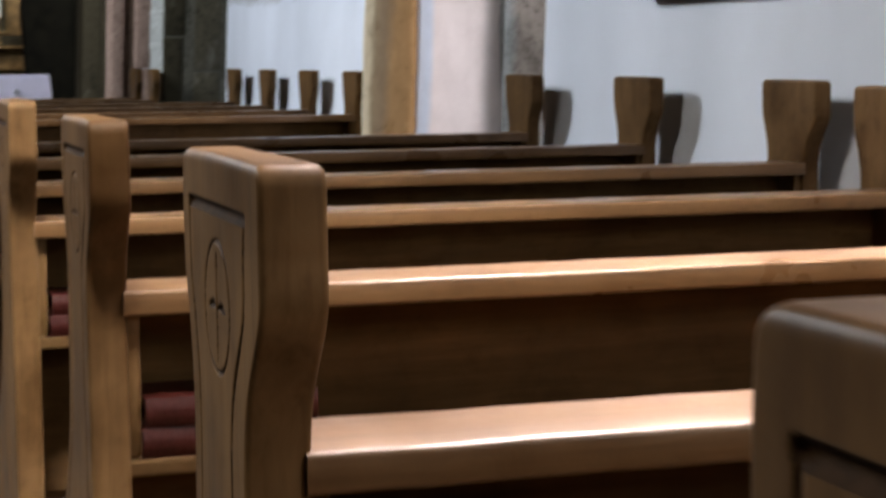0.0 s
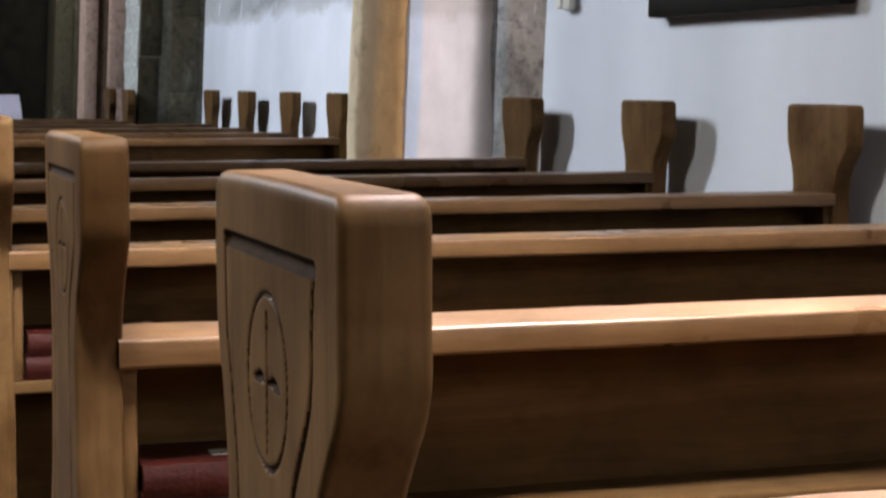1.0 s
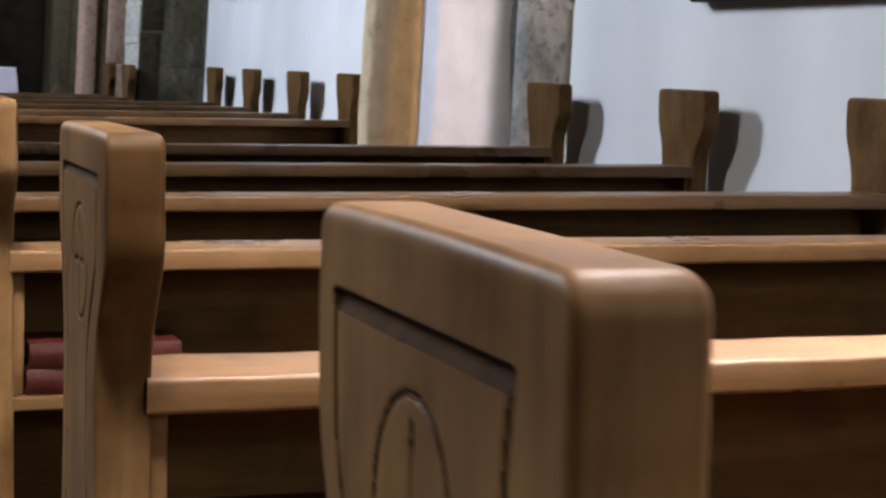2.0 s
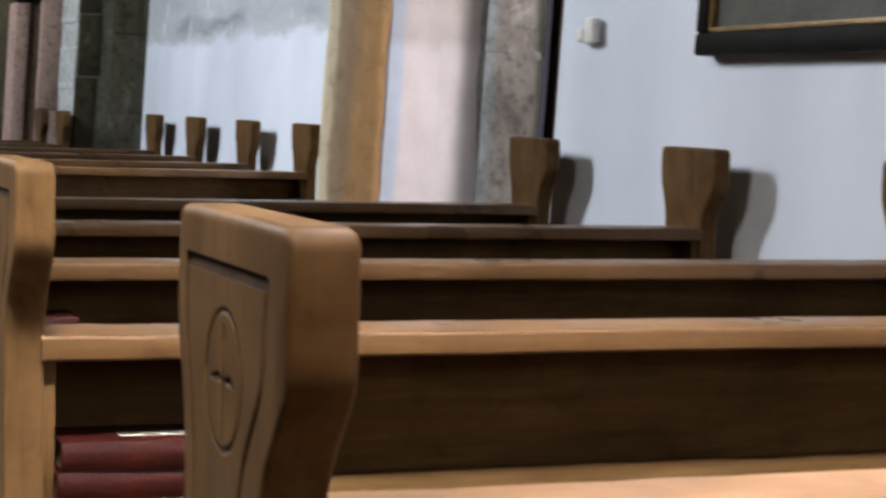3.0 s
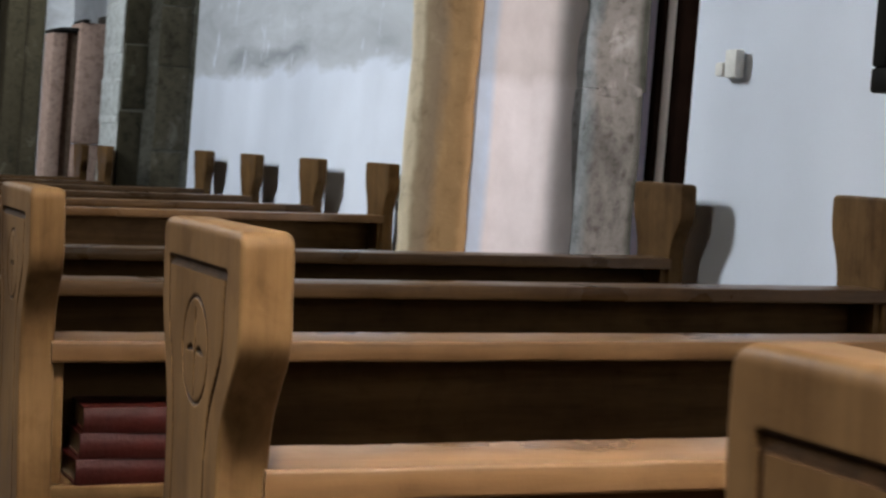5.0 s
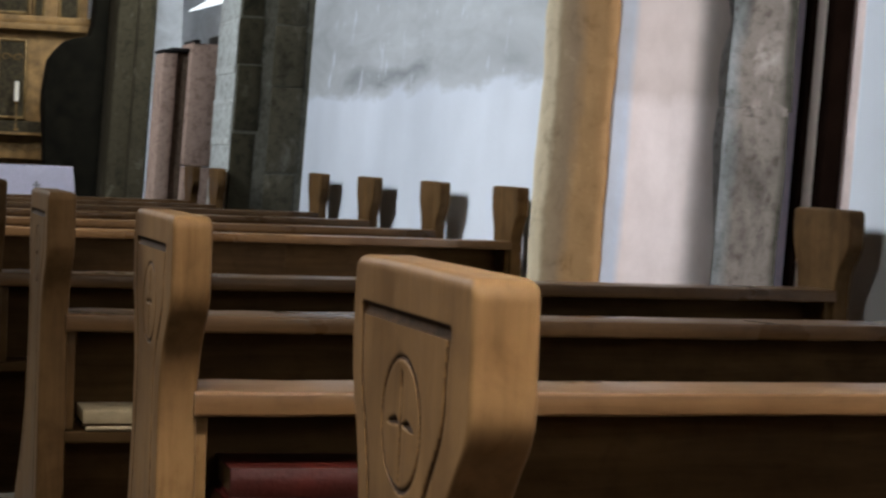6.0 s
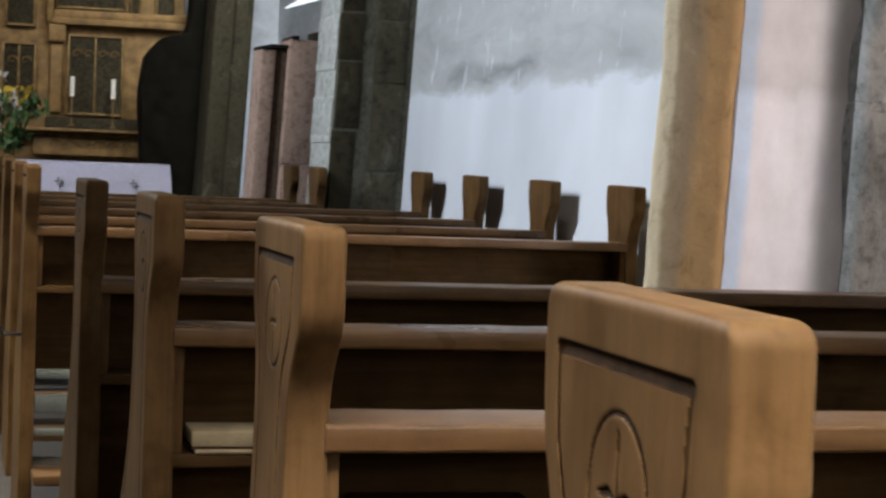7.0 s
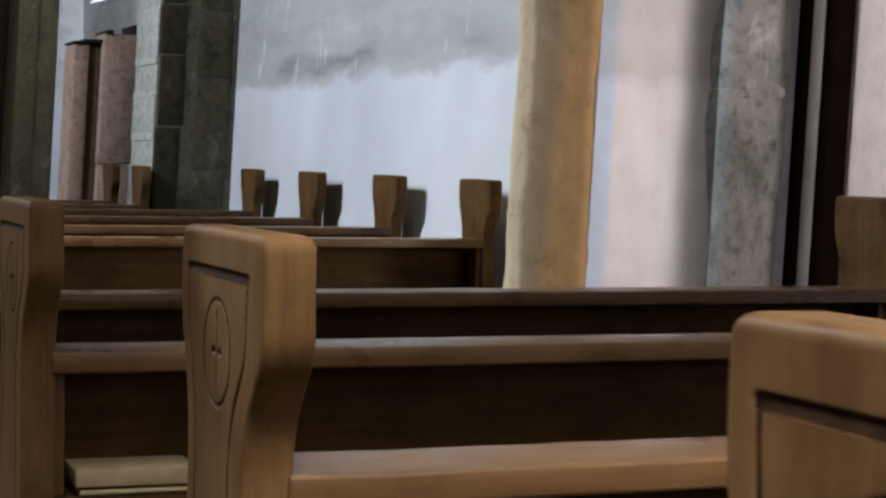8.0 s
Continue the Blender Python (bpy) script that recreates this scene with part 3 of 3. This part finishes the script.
def carving(y, z, style):
    """Depth of the cuts in the aisle face: a framed field with a cross in a ring. style: centre height, gouge length, gouge width, stem width."""
    mid, reach, broad, stem = style
    levels = np.linspace(1.0225, 0.60, 60)
    down = [(float(edge_line(BACK_EDGE, q)) + 0.042 + 0.006 * max(0, 1.0 - abs(q - 0.985) / 0.04), float(q)) for q in levels]
    up = [(float(edge_line(FRONT_EDGE, q)) - 0.027, float(q)) for q in levels]
    cut = 0.0036 * np.minimum(1.5 * stroke(y, z, [down[0], up[0]], 0.0088), 1)
    cut = np.maximum(cut, 0.0023 * stroke(y, z, down, [0.0058 + 0.0030 * math.exp(-((q - 0.93) / 0.03) ** 2) for q in levels]))
    cut = np.maximum(cut, 0.0021 * stroke(y, z, up, 0.0056))
    c = 0.119
    turn = np.linspace(0, 2 * math.pi, 40)
    ring = [(c + 0.041 * math.cos(a), mid + 0.042 * math.sin(a)) for a in turn]
    cut = np.maximum(cut, 0.0019 * stroke(y, z, ring, [0.0042 + 0.0010 * math.sin(3 * a + 1) for a in turn]))
    cut = np.maximum(cut, 0.0020 * stroke(y, z, [(c, mid + 0.034), (c, mid + 0.026), (c, mid + 0.020), (c, mid), (c, mid - 0.015), (c, mid - 0.036)], [0.002, stem * 1.6, stem * 0.6, stem, stem, 0.0015]))
    for side in (1, -1):
        cut = np.maximum(cut, 0.0030 * stroke(y, z, [(c + side * 0.004, mid), (c + side * (0.004 + 0.4 * reach), mid + 0.001), (c + side * (0.004 + reach), mid - 0.001)], [0.002, broad, 0.0014]))
    return cut


def end_mesh(style=None):
    """A pew end lofted from the floor up: flared head, narrow neck, swept foot, with rounded edges and, on the aisle face, carved cuts."""
    r = 0.0042
    fine = 0.0013 if style else 0.006
    zs = np.concatenate([np.linspace(-0.01, 0.58, 22)[:-1], np.arange(0.58, END_TOP - 0.0075, fine), END_TOP - 0.0075 + 0.0075 * np.sin(np.linspace(0, 90, 7) * math.pi / 180)])
    n = 168 if style else 12
    u = np.linspace(0, 1, n)
    arc = np.linspace(0, math.pi / 2, 4)
    rows = []
    for z in zs:
        back, front = float(edge_line(BACK_EDGE, z)), float(edge_line(FRONT_EDGE, z))
        up = max(0.0, z - (END_TOP - 0.0075)) / 0.0075
        inset = 0.0055 * (1 - math.sqrt(max(0.0, 1 - up * up)))
        corner = max(0.0, z - (END_TOP - 0.013)) / 0.013
        shrink = 0.013 * (1 - math.sqrt(max(0.0, 1 - corner * corner)))
        back, front = back + shrink, front - shrink
        x0, x1 = inset, END_THICK - inset
        ys = back + r + (front - back - 2 * r) * u
        face = np.stack([np.full(n, x0), ys, np.full(n, z)], 1)
        if style and z > 0.6 and up == 0:
            face[:, 0] += carving(ys, np.full(n, z), style)
        ring = list(face)
        for cx, cy, a0 in ((x0 + r, front - r, 180), (x1 - r, front - r, 90), (x1 - r, back + r, 0), (x0 + r, back + r, 270)):
            for a in arc[1:] if a0 == 180 else arc[:-1] if a0 == 270 else arc:
                ang = radians(a0) - a
                ring.append(np.array([cx + r * math.cos(ang), cy + r * math.sin(ang), z]))
        rows.append(np.array(ring))
    grid = np.array(rows)
    m = grid.shape[1]
    crown = 0.0012 * np.clip((grid[:, :, 2] - 1.03) / 0.03, 0, 1) * np.cos((grid[:, :, 1] - 0.112) * 13)
    grid[:, :, 2] += crown
    flat = grid.reshape(-1, 3)
    for p in flat if not style else ():
        p += 0.0008 * np.array(noise.noise_vector(Vector(p) * 15))
    idx = np.arange(len(flat)).reshape(len(zs), m)
    nxt = np.roll(idx, -1, 1)
    quads = np.stack([idx[:-1], idx[1:], nxt[1:], nxt[:-1]], -1).reshape(-1, 4)
    mesh = bpy.data.meshes.new("pew_end")
    mesh.from_pydata(flat.tolist(), [], quads.tolist() + [idx[-1].tolist(), idx[0][::-1].tolist()])
    mesh.materials.append(OAK_END)
    mesh.materials.append(GROOVE)
    if style:
        deep = np.zeros(len(flat))
        deep[idx[:, :n].ravel()] = carving(flat[idx[:, :n].ravel(), 1], flat[idx[:, :n].ravel(), 2], style)
        deep[flat[:, 2] < 0.6] = 0
        stained = (deep[quads].mean(1) > 0.0005).astype(int).tolist() + [0, 0]
        mesh.polygons.foreach_set("material_index", stained)
    bm = bmesh.new()
    bm.from_mesh(mesh)
    bmesh.ops.recalc_face_normals(bm, faces=bm.faces[:])
    bm.to_mesh(mesh)
    bm.free()
    mesh.polygons.foreach_set("use_smooth", [True] * len(mesh.polygons))
    mesh.set_sharp_from_angle(angle=radians(50))
    return mesh


# hand-cut crosses: centre height, gouge length, gouge width, stem width
PLAIN_END = end_mesh()
CUTS = [end_mesh(style) for style in ((0.961, 0.024, 0.0075, 0.0040), (0.957, 0.022, 0.0070, 0.0042), (0.960, 0.012, 0.0085, 0.0026))]


def make_pew(length, carved, lift=0.0):
    """A pew whose aisle end stands at its own x = 0; seen from behind it has a broad book ledge and a shelf."""
    pew = thing("pew", "varnished oak church pew with carved end panel", "pew", group="rows of pews")
    a = new("pew_end", carved)
    b = new("pew_end", PLAIN_END)
    b.location.x = length
    for e in (a, b):
        e.parent = pew
    tagged(a, "oak pew end carved with a circled cross")
    x0, x1 = END_THICK - 0.004, length + 0.004
    part("book_ledge", plank(x0, x1, 0.034, 0.146, 0.8490 + lift, 0.8755 + lift), OAK_RAIL, pew, "broad polished oak book ledge")
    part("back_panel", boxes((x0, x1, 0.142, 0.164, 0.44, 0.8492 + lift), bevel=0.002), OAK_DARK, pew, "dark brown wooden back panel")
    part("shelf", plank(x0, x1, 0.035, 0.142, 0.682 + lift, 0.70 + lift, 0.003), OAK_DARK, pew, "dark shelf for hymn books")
    part("cleat", boxes((x0, x0 + 0.018, 0.05, 0.142, 0.70 + lift, 0.8493 + lift), bevel=0.003), OAK_END, pew)
    part("cleat", boxes((x1 - 0.018, x1, 0.05, 0.142, 0.70 + lift, 0.8493 + lift), bevel=0.003), OAK_END, pew)
    part("seat", plank(x0, x1, 0.164, 0.50, 0.42, 0.45, 0.006), OAK_RAIL, pew)
    part("kneeler", boxes((x0, x1, -0.12, 0.06, 0.14, 0.17), bevel=0.006), OAK_RAIL, pew)
    return pew


SHORT = 1.47
ROWS = [0.050, 0.914, 1.746, 2.690, 3.582, 4.476, 5.382, 7.50, 8.333, 9.24, 10.115]
RISES = [0.007, 0.005, 0.005, 0, -0.002, 0, 0, 0, 0, 0, 0]
STARTS = [0, 0.003, 0.008, 0.005, -0.009, -0.037, -0.058, -0.062, -0.062, -0.062, -0.062]
pews = []
for x, y, lift in zip(STARTS, ROWS, RISES):
    pew = make_pew((1.533 if y == 2.690 else 1.803) - x, CUTS[2 if y > 3 else 1 if y > 1 else 0], lift)
    pew.location = (x, y, 0)
    pews.append(pew)
brief = make_pew(SHORT, CUTS[2])
brief.location = (0, 10.86, 0)
tagged(brief, "shorter varnished oak pew before the stone pier", "pew", "rows of pews")
copy_thing(brief, pose(0, 11.56, 0))
# plain strips added for pale stripes, placed to fit the camera's view
for z0, z1 in ((0.43, 0.457), (0.33, 0.383), (0.262, 0.283), (0.12, 0.15)):
    part("lower_slat", boxes((0.045, 1.8, 0.035, 0.06, z0, z1), bevel=0.004), GREYSTRIP, pews[7], "pale grey strip below the pew shelf")
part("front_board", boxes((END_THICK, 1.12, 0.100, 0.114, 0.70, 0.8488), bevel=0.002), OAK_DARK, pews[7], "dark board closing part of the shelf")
tagged(pews[7], "varnished oak pew with pale grey slats and iron hook", "pew", "rows of pews")
hook = bmesh.new()
tube(hook, [(0.0, 0.05, 0.56), (-0.05, 0.05, 0.56), (-0.06, 0.05, 0.57), (-0.06, 0.05, 0.585)], 0.006, 8)
part("hook", hook, BLACK, pews[7], "small black iron hook")


# ---- books ----
def make_book(wide, deep, thick, cover):
    book = thing("book", "", "book")
    t = 0.003
    outline = [(0, 0), (deep, 0), (deep, t), (t, t), (t, thick - t), (deep, thick - t), (deep, thick), (0, thick), (-0.003, thick * 0.75), (-0.004, thick * 0.5), (-0.003, thick * 0.25)]
    part("cover", prism(outline, "x", 0, wide, bevel=0.0006, segments=1), cover, book)
    part("page_block", boxes((0.003, wide - 0.003, 0.004, deep - 0.004, t, thick - t)), PAPER, book, "cream page block")
    return book


def lay_books(row, start, count, label):
    for k in range(count):
        b = make_book(0.19 - 0.008 * k, 0.10, 0.031, BOOK_RED)
        b.matrix_basis = pose(END_THICK + start + 0.004 * k, ROWS[row] + 0.04, 0.7005 + RISES[row] + 0.0315 * k, 0, 0, 1.5 - 2 * k)
        tagged(b, label, "book", "hymn books on the pews")
        if k == count - 1 and row < 4:
            title = part("title_label", boxes((0.068, 0.155, 0.032, 0.056, 0.031, 0.0316)), LABEL_WHITE, b, "worn greyish-white paper label")
            part("print_bar", boxes((0.076, 0.112, 0.036, 0.041, 0.0316, 0.0319), (0.120, 0.146, 0.036, 0.041, 0.0316, 0.0319), (0.082, 0.140, 0.047, 0.051, 0.0316, 0.0319)), GROOVE, title, "dark unreadable print")


lay_books(1, 0.02, 2, "dark red hymn book lying on the pew shelf")
lay_books(2, 0.02, 2, "dark red hymn book lying on the pew shelf")
lay_books(3, 0.02, 2, "dark red hymn book lying on the pew shelf")
lay_books(4, 0.02, 3, "dark red hymn book stacked on the pew shelf")
leaflet = make_book(0.155, 0.10, 0.007, PAPER)
leaflet.matrix_basis = pose(STARTS[5] + END_THICK + 0.030, ROWS[5] + 0.036, 0.7005)
tagged(leaflet, "thin cream leaflet lying on the pew shelf", "leaflet")
cream = thing("book", "cream-edged book lying on a leaflet", "book")
part("cover", boxes((-0.002, 0.152, -0.001, 0.096, 0, 0.003), bevel=0.0008), GROOVE, cream, "dark lower cover")
part("page_block", boxes((0, 0.15, 0, 0.094, 0.003, 0.0235), bevel=0.0015), PAPER, cream, "cream page edges")
cream.matrix_basis = pose(STARTS[5] + END_THICK + 0.026, ROWS[5] + 0.039, 0.7077, 0, 0, -1)

# ---- the painting and the switch on the wall ----
painting = thing("painting", "dark oil painting in a black frame with gilt edge", "painting", (WX, 0, 0))
y0, y1, z0, z1 = 3.728, 4.708, 1.270, 2.35
part("frame", boxes((-0.05, -0.004, y0, y1, z0, z0 + 0.053), (-0.05, -0.004, y0, y1, z1 - 0.053, z1), (-0.05, -0.004, y0, y0 + 0.053, z0 + 0.053, z1 - 0.053),
                    (-0.05, -0.004, y1 - 0.053, y1, z0 + 0.053, z1 - 0.053), bevel=0.008), FRAME_BLACK, painting)
i = 0.053
part("gilt_fillet", boxes((-0.044, -0.01, y0 + i, y1 - i, z0 + i, z0 + i + 0.012), (-0.044, -0.01, y0 + i, y1 - i, z1 - i - 0.012, z1 - i), (-0.044, -0.01, y0 + i, y0 + i + 0.012, z0 + i, z1 - i),
                          (-0.044, -0.01, y1 - i - 0.012, y1 - i, z0 + i, z1 - i), bevel=0.002), GILT, painting, "thin gilt inner edge")
part("canvas", boxes((-0.03, -0.008, y0 + i + 0.011, y1 - i - 0.011, z0 + i + 0.011, z1 - i - 0.011)), CANVAS, painting)

switch = thing("wall_switch", "white plastic switch box on the wall", "switch", (WX, 5.343, 1.348))
part("housing", boxes((-0.024, 0.002, -0.045, 0.01, -0.034, 0.034), bevel=0.006), PLASTIC, switch)
part("plug", boxes((-0.03, 0.002, 0.01, 0.045, -0.03, 0.004), bevel=0.006), PLASTIC, switch)


# ---- chapel and chancel ----
tomb = thing("marble_monument", "weathered pink marble monument with dark caps", "monument", (0, 13.0, 0))
part("slab", boxes((1.51, 1.600, 0, 0.3, 0, 1.727), bevel=0.012), MARBLE, tomb)
# shade between the slabs is put into this recess's brown
part("side", boxes((1.598, 1.67, 0.035, 0.3, 0, 1.73), bevel=0.004), RECESS_SHADE, tomb, "recess between the slabs, shade put into its brown")
part("slab", roughen(subdivided(boxes((1.668, 1.86, -0.05, 0.3, 1.05, 1.79), bevel=0.01), 1), 0.005, 20), MARBLE, tomb)
part("slab", boxes((1.672, 1.845, -0.045, 0.3, 0, 1.045), bevel=0.008), MARBLE, tomb)
part("cap", boxes((1.507, 1.56, -0.01, 0.3, 1.727, 1.745), bevel=0.004), BLACK, tomb)
part("cap", boxes((1.56, 1.67, -0.01, 0.3, 1.735, 1.757), bevel=0.004), BLACK, tomb)
part("cap", boxes((1.68, 1.72, -0.06, 0.3, 1.788, 1.81), bevel=0.004), BLACK, tomb)
part("cap", boxes((1.835, 1.865, -0.06, 0.3, 1.79, 1.845), bevel=0.004), BLACK, tomb)

altar = thing("altar_table", "stone altar table standing before the altarpiece", "altar", (0, 16.0, 0))
part("slab", boxes((-1.4, 1.365, 0.02, 0.9, 0.9, 0.984), bevel=0.01), PALESTONE, altar)
part("base", boxes((-1.1, 1.25, 0.15, 0.8, 0, 0.9), bevel=0.01), PALESTONE, altar)


def cloth():
    bm = bmesh.new()
    n, m = 60, 7
    top = [(0.9, 0.992), (0.45, 0.992), (0.012, 0.992), (0.0, 0.98), (-0.01, 0.88), (-0.018, 0.73), (-0.03, 0.56)]
    grid = []
    for i in range(n + 1):
        x = -1.42 + 2.80 * i / n
        col = []
        for j, (y, z) in enumerate(top):
            sway = 0.012 * math.sin(x * 9) * max(0, j - 3) / 3
            col.append(bm.verts.new((x + (0.012 * (j - 3) if j > 3 and i == n else 0), y - abs(sway), z)))
        grid.append(col)
    for i in range(n):
        for j in range(len(top) - 1):
            bm.faces.new((grid[i][j], grid[i][j + 1], grid[i + 1][j + 1], grid[i + 1][j]))
    side = [bm.verts.new((1.42 + 0.01 * math.sin(k), v.co.y, 0.56)) for k, v in enumerate(grid[n][:3])]
    for j in range(2):
        bm.faces.new((grid[n][j], side[j], side[j + 1], grid[n][j + 1]))
    ret = bmesh.ops.solidify(bm, geom=bm.faces[:], thickness=0.004)
    bmesh.ops.recalc_face_normals(bm, faces=bm.faces[:])
    return bm


linen = thing("altar_cloth", "white linen altar cloth with small embroidered crosses", "cloth", (0, 16.0, 0))
part("cloth", cloth(), LINEN, linen)
for cx in (0.02, 0.566, 1.11):
    part("embroidered_cross", boxes((cx - 0.028, cx + 0.028, -0.045, -0.03, 0.838, 0.852), (cx - 0.007, cx + 0.007, -0.046, -0.03, 0.815, 0.875)), CROSS_GREY, linen)

retable = thing("altarpiece", "gilded carved wooden altarpiece with dark relief panels", "altarpiece", (0, 18.5, 0))
part("body", boxes((-1.6, 1.77, 0.02, 0.4, 0.0, 2.9), bevel=0.01), GOLDWOOD, retable)
part("cornice", boxes((0.60, 1.80, -0.10, 0.05, 2.14, 2.20), (0.62, 1.79, -0.06, 0.05, 2.20, 2.27), (0.58, 0.64, -0.12, 0.05, 2.16, 2.6), bevel=0.012), GOLDWOOD, retable)
part("base_moulding", boxes((0.5, 1.49, -0.08, 0.05, 1.02, 1.205), (0.46, 1.505, -0.11, 0.05, 1.195, 1.22), bevel=0.01), GOLDWOOD, retable)
part("predella", boxes((0.6, 1.42, -0.03, 0.05, 1.225, 1.35), bevel=0.01), RELIEF, retable)
part("bracket", boxes((0.60, 0.75, -0.10, 0.05, 1.99, 2.135), bevel=0.01), GOLDWOOD, retable)
part("column", boxes((0.62, 0.735, -0.05, 0.05, 1.38, 1.99), bevel=0.03), GOLDWOOD, retable)


def relief_panel(x0, x1, z0, z1, bars=1):
    p = part("relief_panel", roughen(subdivided(boxes((x0, x1, -0.012, 0.06, z0, z1)), 5), 0.012, 14), RELIEF, retable)
    w = 0.022
    part("panel_frame", boxes((x0 - w, x0, -0.035, 0.05, z0 - w, z1 + w), (x1, x1 + w, -0.035, 0.05, z0 - w, z1 + w), (x0, x1, -0.035, 0.05, z1, z1 + w),
                              (x0, x1, -0.035, 0.05, z0 - w, z0), *[(x0 + (x1 - x0) * (b + 1) / (bars + 1) - 0.01, x0 + (x1 - x0) * (b + 1) / (bars + 1) + 0.01, -0.035, 0.05, z0, z1) for b in range(bars)],
                              bevel=0.005), GILT, p)


def scrolls(x0, x1, z, size, count, y, mat, name):
    """A row of carved leaf scrolls."""
    for k in range(count):
        bm, cx, turn = bmesh.new(), x0 + (x1 - x0) * (k + 0.5) / count, 1 if k % 2 else -1
        tube(bm, [(cx + size * (1 - a / 9) * math.cos(a * turn), y, z + size * 0.8 * (1 - a / 9) * math.sin(a)) for a in np.linspace(0, 7, 16)], [0.2 * size * (1 - 0.09 * i / 2) for i in range(16)], 6)
        part(name, bm, mat, retable)


scrolls(0.62, 1.46, 1.11, 0.055, 7, -0.085, GILT, "leaf_scroll")
scrolls(0.80, 1.00, 1.90, 0.045, 2, -0.02, GILT, "tracery_scroll")
scrolls(1.02, 1.22, 1.90, 0.045, 2, -0.02, GILT, "tracery_scroll")
scrolls(0.25, 0.48, 1.82, 0.045, 2, -0.02, GILT, "tracery_scroll")
relief_panel(0.79, 1.23, 1.39, 2.04)
relief_panel(0.24, 0.49, 1.37, 1.95)
relief_panel(0.26, 0.475, 2.13, 2.38, 0)
relief_panel(0.68, 1.24, 2.30, 2.6, 0)
relief_panel(1.31, 1.37, 2.25, 2.6, 0)
relief_panel(1.53, 1.67, 2.25, 2.6, 0)


def make_candle(x, z):
    c = thing("candle", "white candle on a slim brass holder", "candle", (x, 18.30, z), "altar candles")
    bm = bmesh.new()
    tube(bm, [(0, 0, 0), (0, 0, 0.17)], 0.02, 12)
    part("wax", bm, WAX, c)
    bm = bmesh.new()
    tube(bm, [(0, 0, -0.25), (0, 0, -0.23), (0, 0, -0.02), (0, 0, 0)], [0.03, 0.008, 0.008, 0.026], 10)
    part("holder", bm, GILT, c)


make_candle(0.808, 1.523)
make_candle(1.155, 1.515)
altar_shelf = tagged(part("altar_shelf", boxes((0.3, 1.40, 18.27, 18.50, 1.225, 1.250), bevel=0.006), GOLDWOOD, None), "gilded shelf before the altarpiece", "shelf")


# rounded block, outlined to fit a dark shape in the camera's view
def shoulder():
    line = [(1.40, 0.0), (1.36, 0.9), (1.335, 1.25), (1.31, 1.45), (1.302, 1.60), (1.312, 1.74), (1.338, 1.86), (1.385, 1.95), (1.45, 2.015), (1.52, 2.05), (1.59, 2.065), (1.645, 2.09), (1.672, 2.17), (1.685, 2.4), (1.69, 4.0), (1.9, 4.0), (1.9, 0)]
    bm = prism(line, "y", 17.7, 18.0, bevel=0.03)
    return roughen(bm, 0.02, 8)


tagged(part("stone_monument", shoulder(), BLACKSTONE, None), "near-black stone block with a rounded shoulder", "monument")


def bouquet():
    stand = thing("flower_arrangement", "white and yellow flowers with green leaves by the altar", "flowers", (0.25, 17.2, 0.0))
    bm = bmesh.new()
    tube(bm, [(0, 0, 0), (0, 0, 0.03), (0, 0, 0.06), (0, 0, 1.0)], [0.16, 0.16, 0.03, 0.03], 12)
    part("stand", bm, BLACK, stand)
    rng = random.Random(4)
    for name, mat, count, size, zr, spread in (("leaves", LEAF, 160, 0.06, (1.0, 1.48), 0.16), ("white_blossom", PETAL, 70, 0.035, (1.15, 1.72), 0.13), ("yellow_blossom", YELLOW, 50, 0.03, (1.44, 1.56), 0.15)):
        bm = bmesh.new()
        hubs = [(rng.gauss(0, spread * 0.7), rng.gauss(0, spread * 0.5), rng.uniform(*zr)) for _ in range(9)]
        for _ in range(count):
            h = rng.choice(hubs)
            c = Vector(h) + Vector((rng.gauss(0, 1), rng.gauss(0, 1), rng.gauss(0, 1))) * (0.05 if mat is LEAF else 0.018)
            turn = Euler((rng.uniform(0, 6), rng.uniform(0, 6), rng.uniform(0, 6))).to_matrix()
            pts = [(-size, 0, 0), (0, -size * 0.35, size * 0.1), (size, 0, 0), (0, size * 0.35, size * 0.1)]
            bm.faces.new([bm.verts.new(c + turn @ Vector(p)) for p in pts])
        part(name, bm, mat, stand)


bouquet()

# glowing wedge set on the chapel wall in place of its splash of light
glow, nt, bsdf = node_material("wall_splash_glow")
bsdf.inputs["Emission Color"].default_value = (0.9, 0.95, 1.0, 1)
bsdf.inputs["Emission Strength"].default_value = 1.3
splash = tagged(part("window_1", prism([(19.83, 2.497), (17.5, 2.45), (17.5, 2.582)], "x", 2.885, 2.899), glow, None), "glowing wedge in place of light on the chapel wall", "window", kind="structure")


# the masonry is sheared outwards so its verticals fit the camera's view
LEAN = Matrix(((1, 0, 0.042, -0.042 * 1.15), (0, 1, 0, 0), (0, 0, 1, 0), (0, 0, 0, 1)))
leaning = [o for o in scene.objects if o.name.split(".")[0] in ("wall_east_near", "wall_east_far", "wall_above_door", "jamb", "door_pillar", "door_pier", "door_1", "stone_pier", "chancel_pier", "marble_monument", "stone_monument", "painting")]
for o in leaning:
    for piece in (o, *o.children_recursive):
        if piece.data:
            piece.data.transform(Matrix.Translation((-o.location.x, 0, 0)) @ LEAN @ Matrix.Translation((o.location.x, 0, 0)))
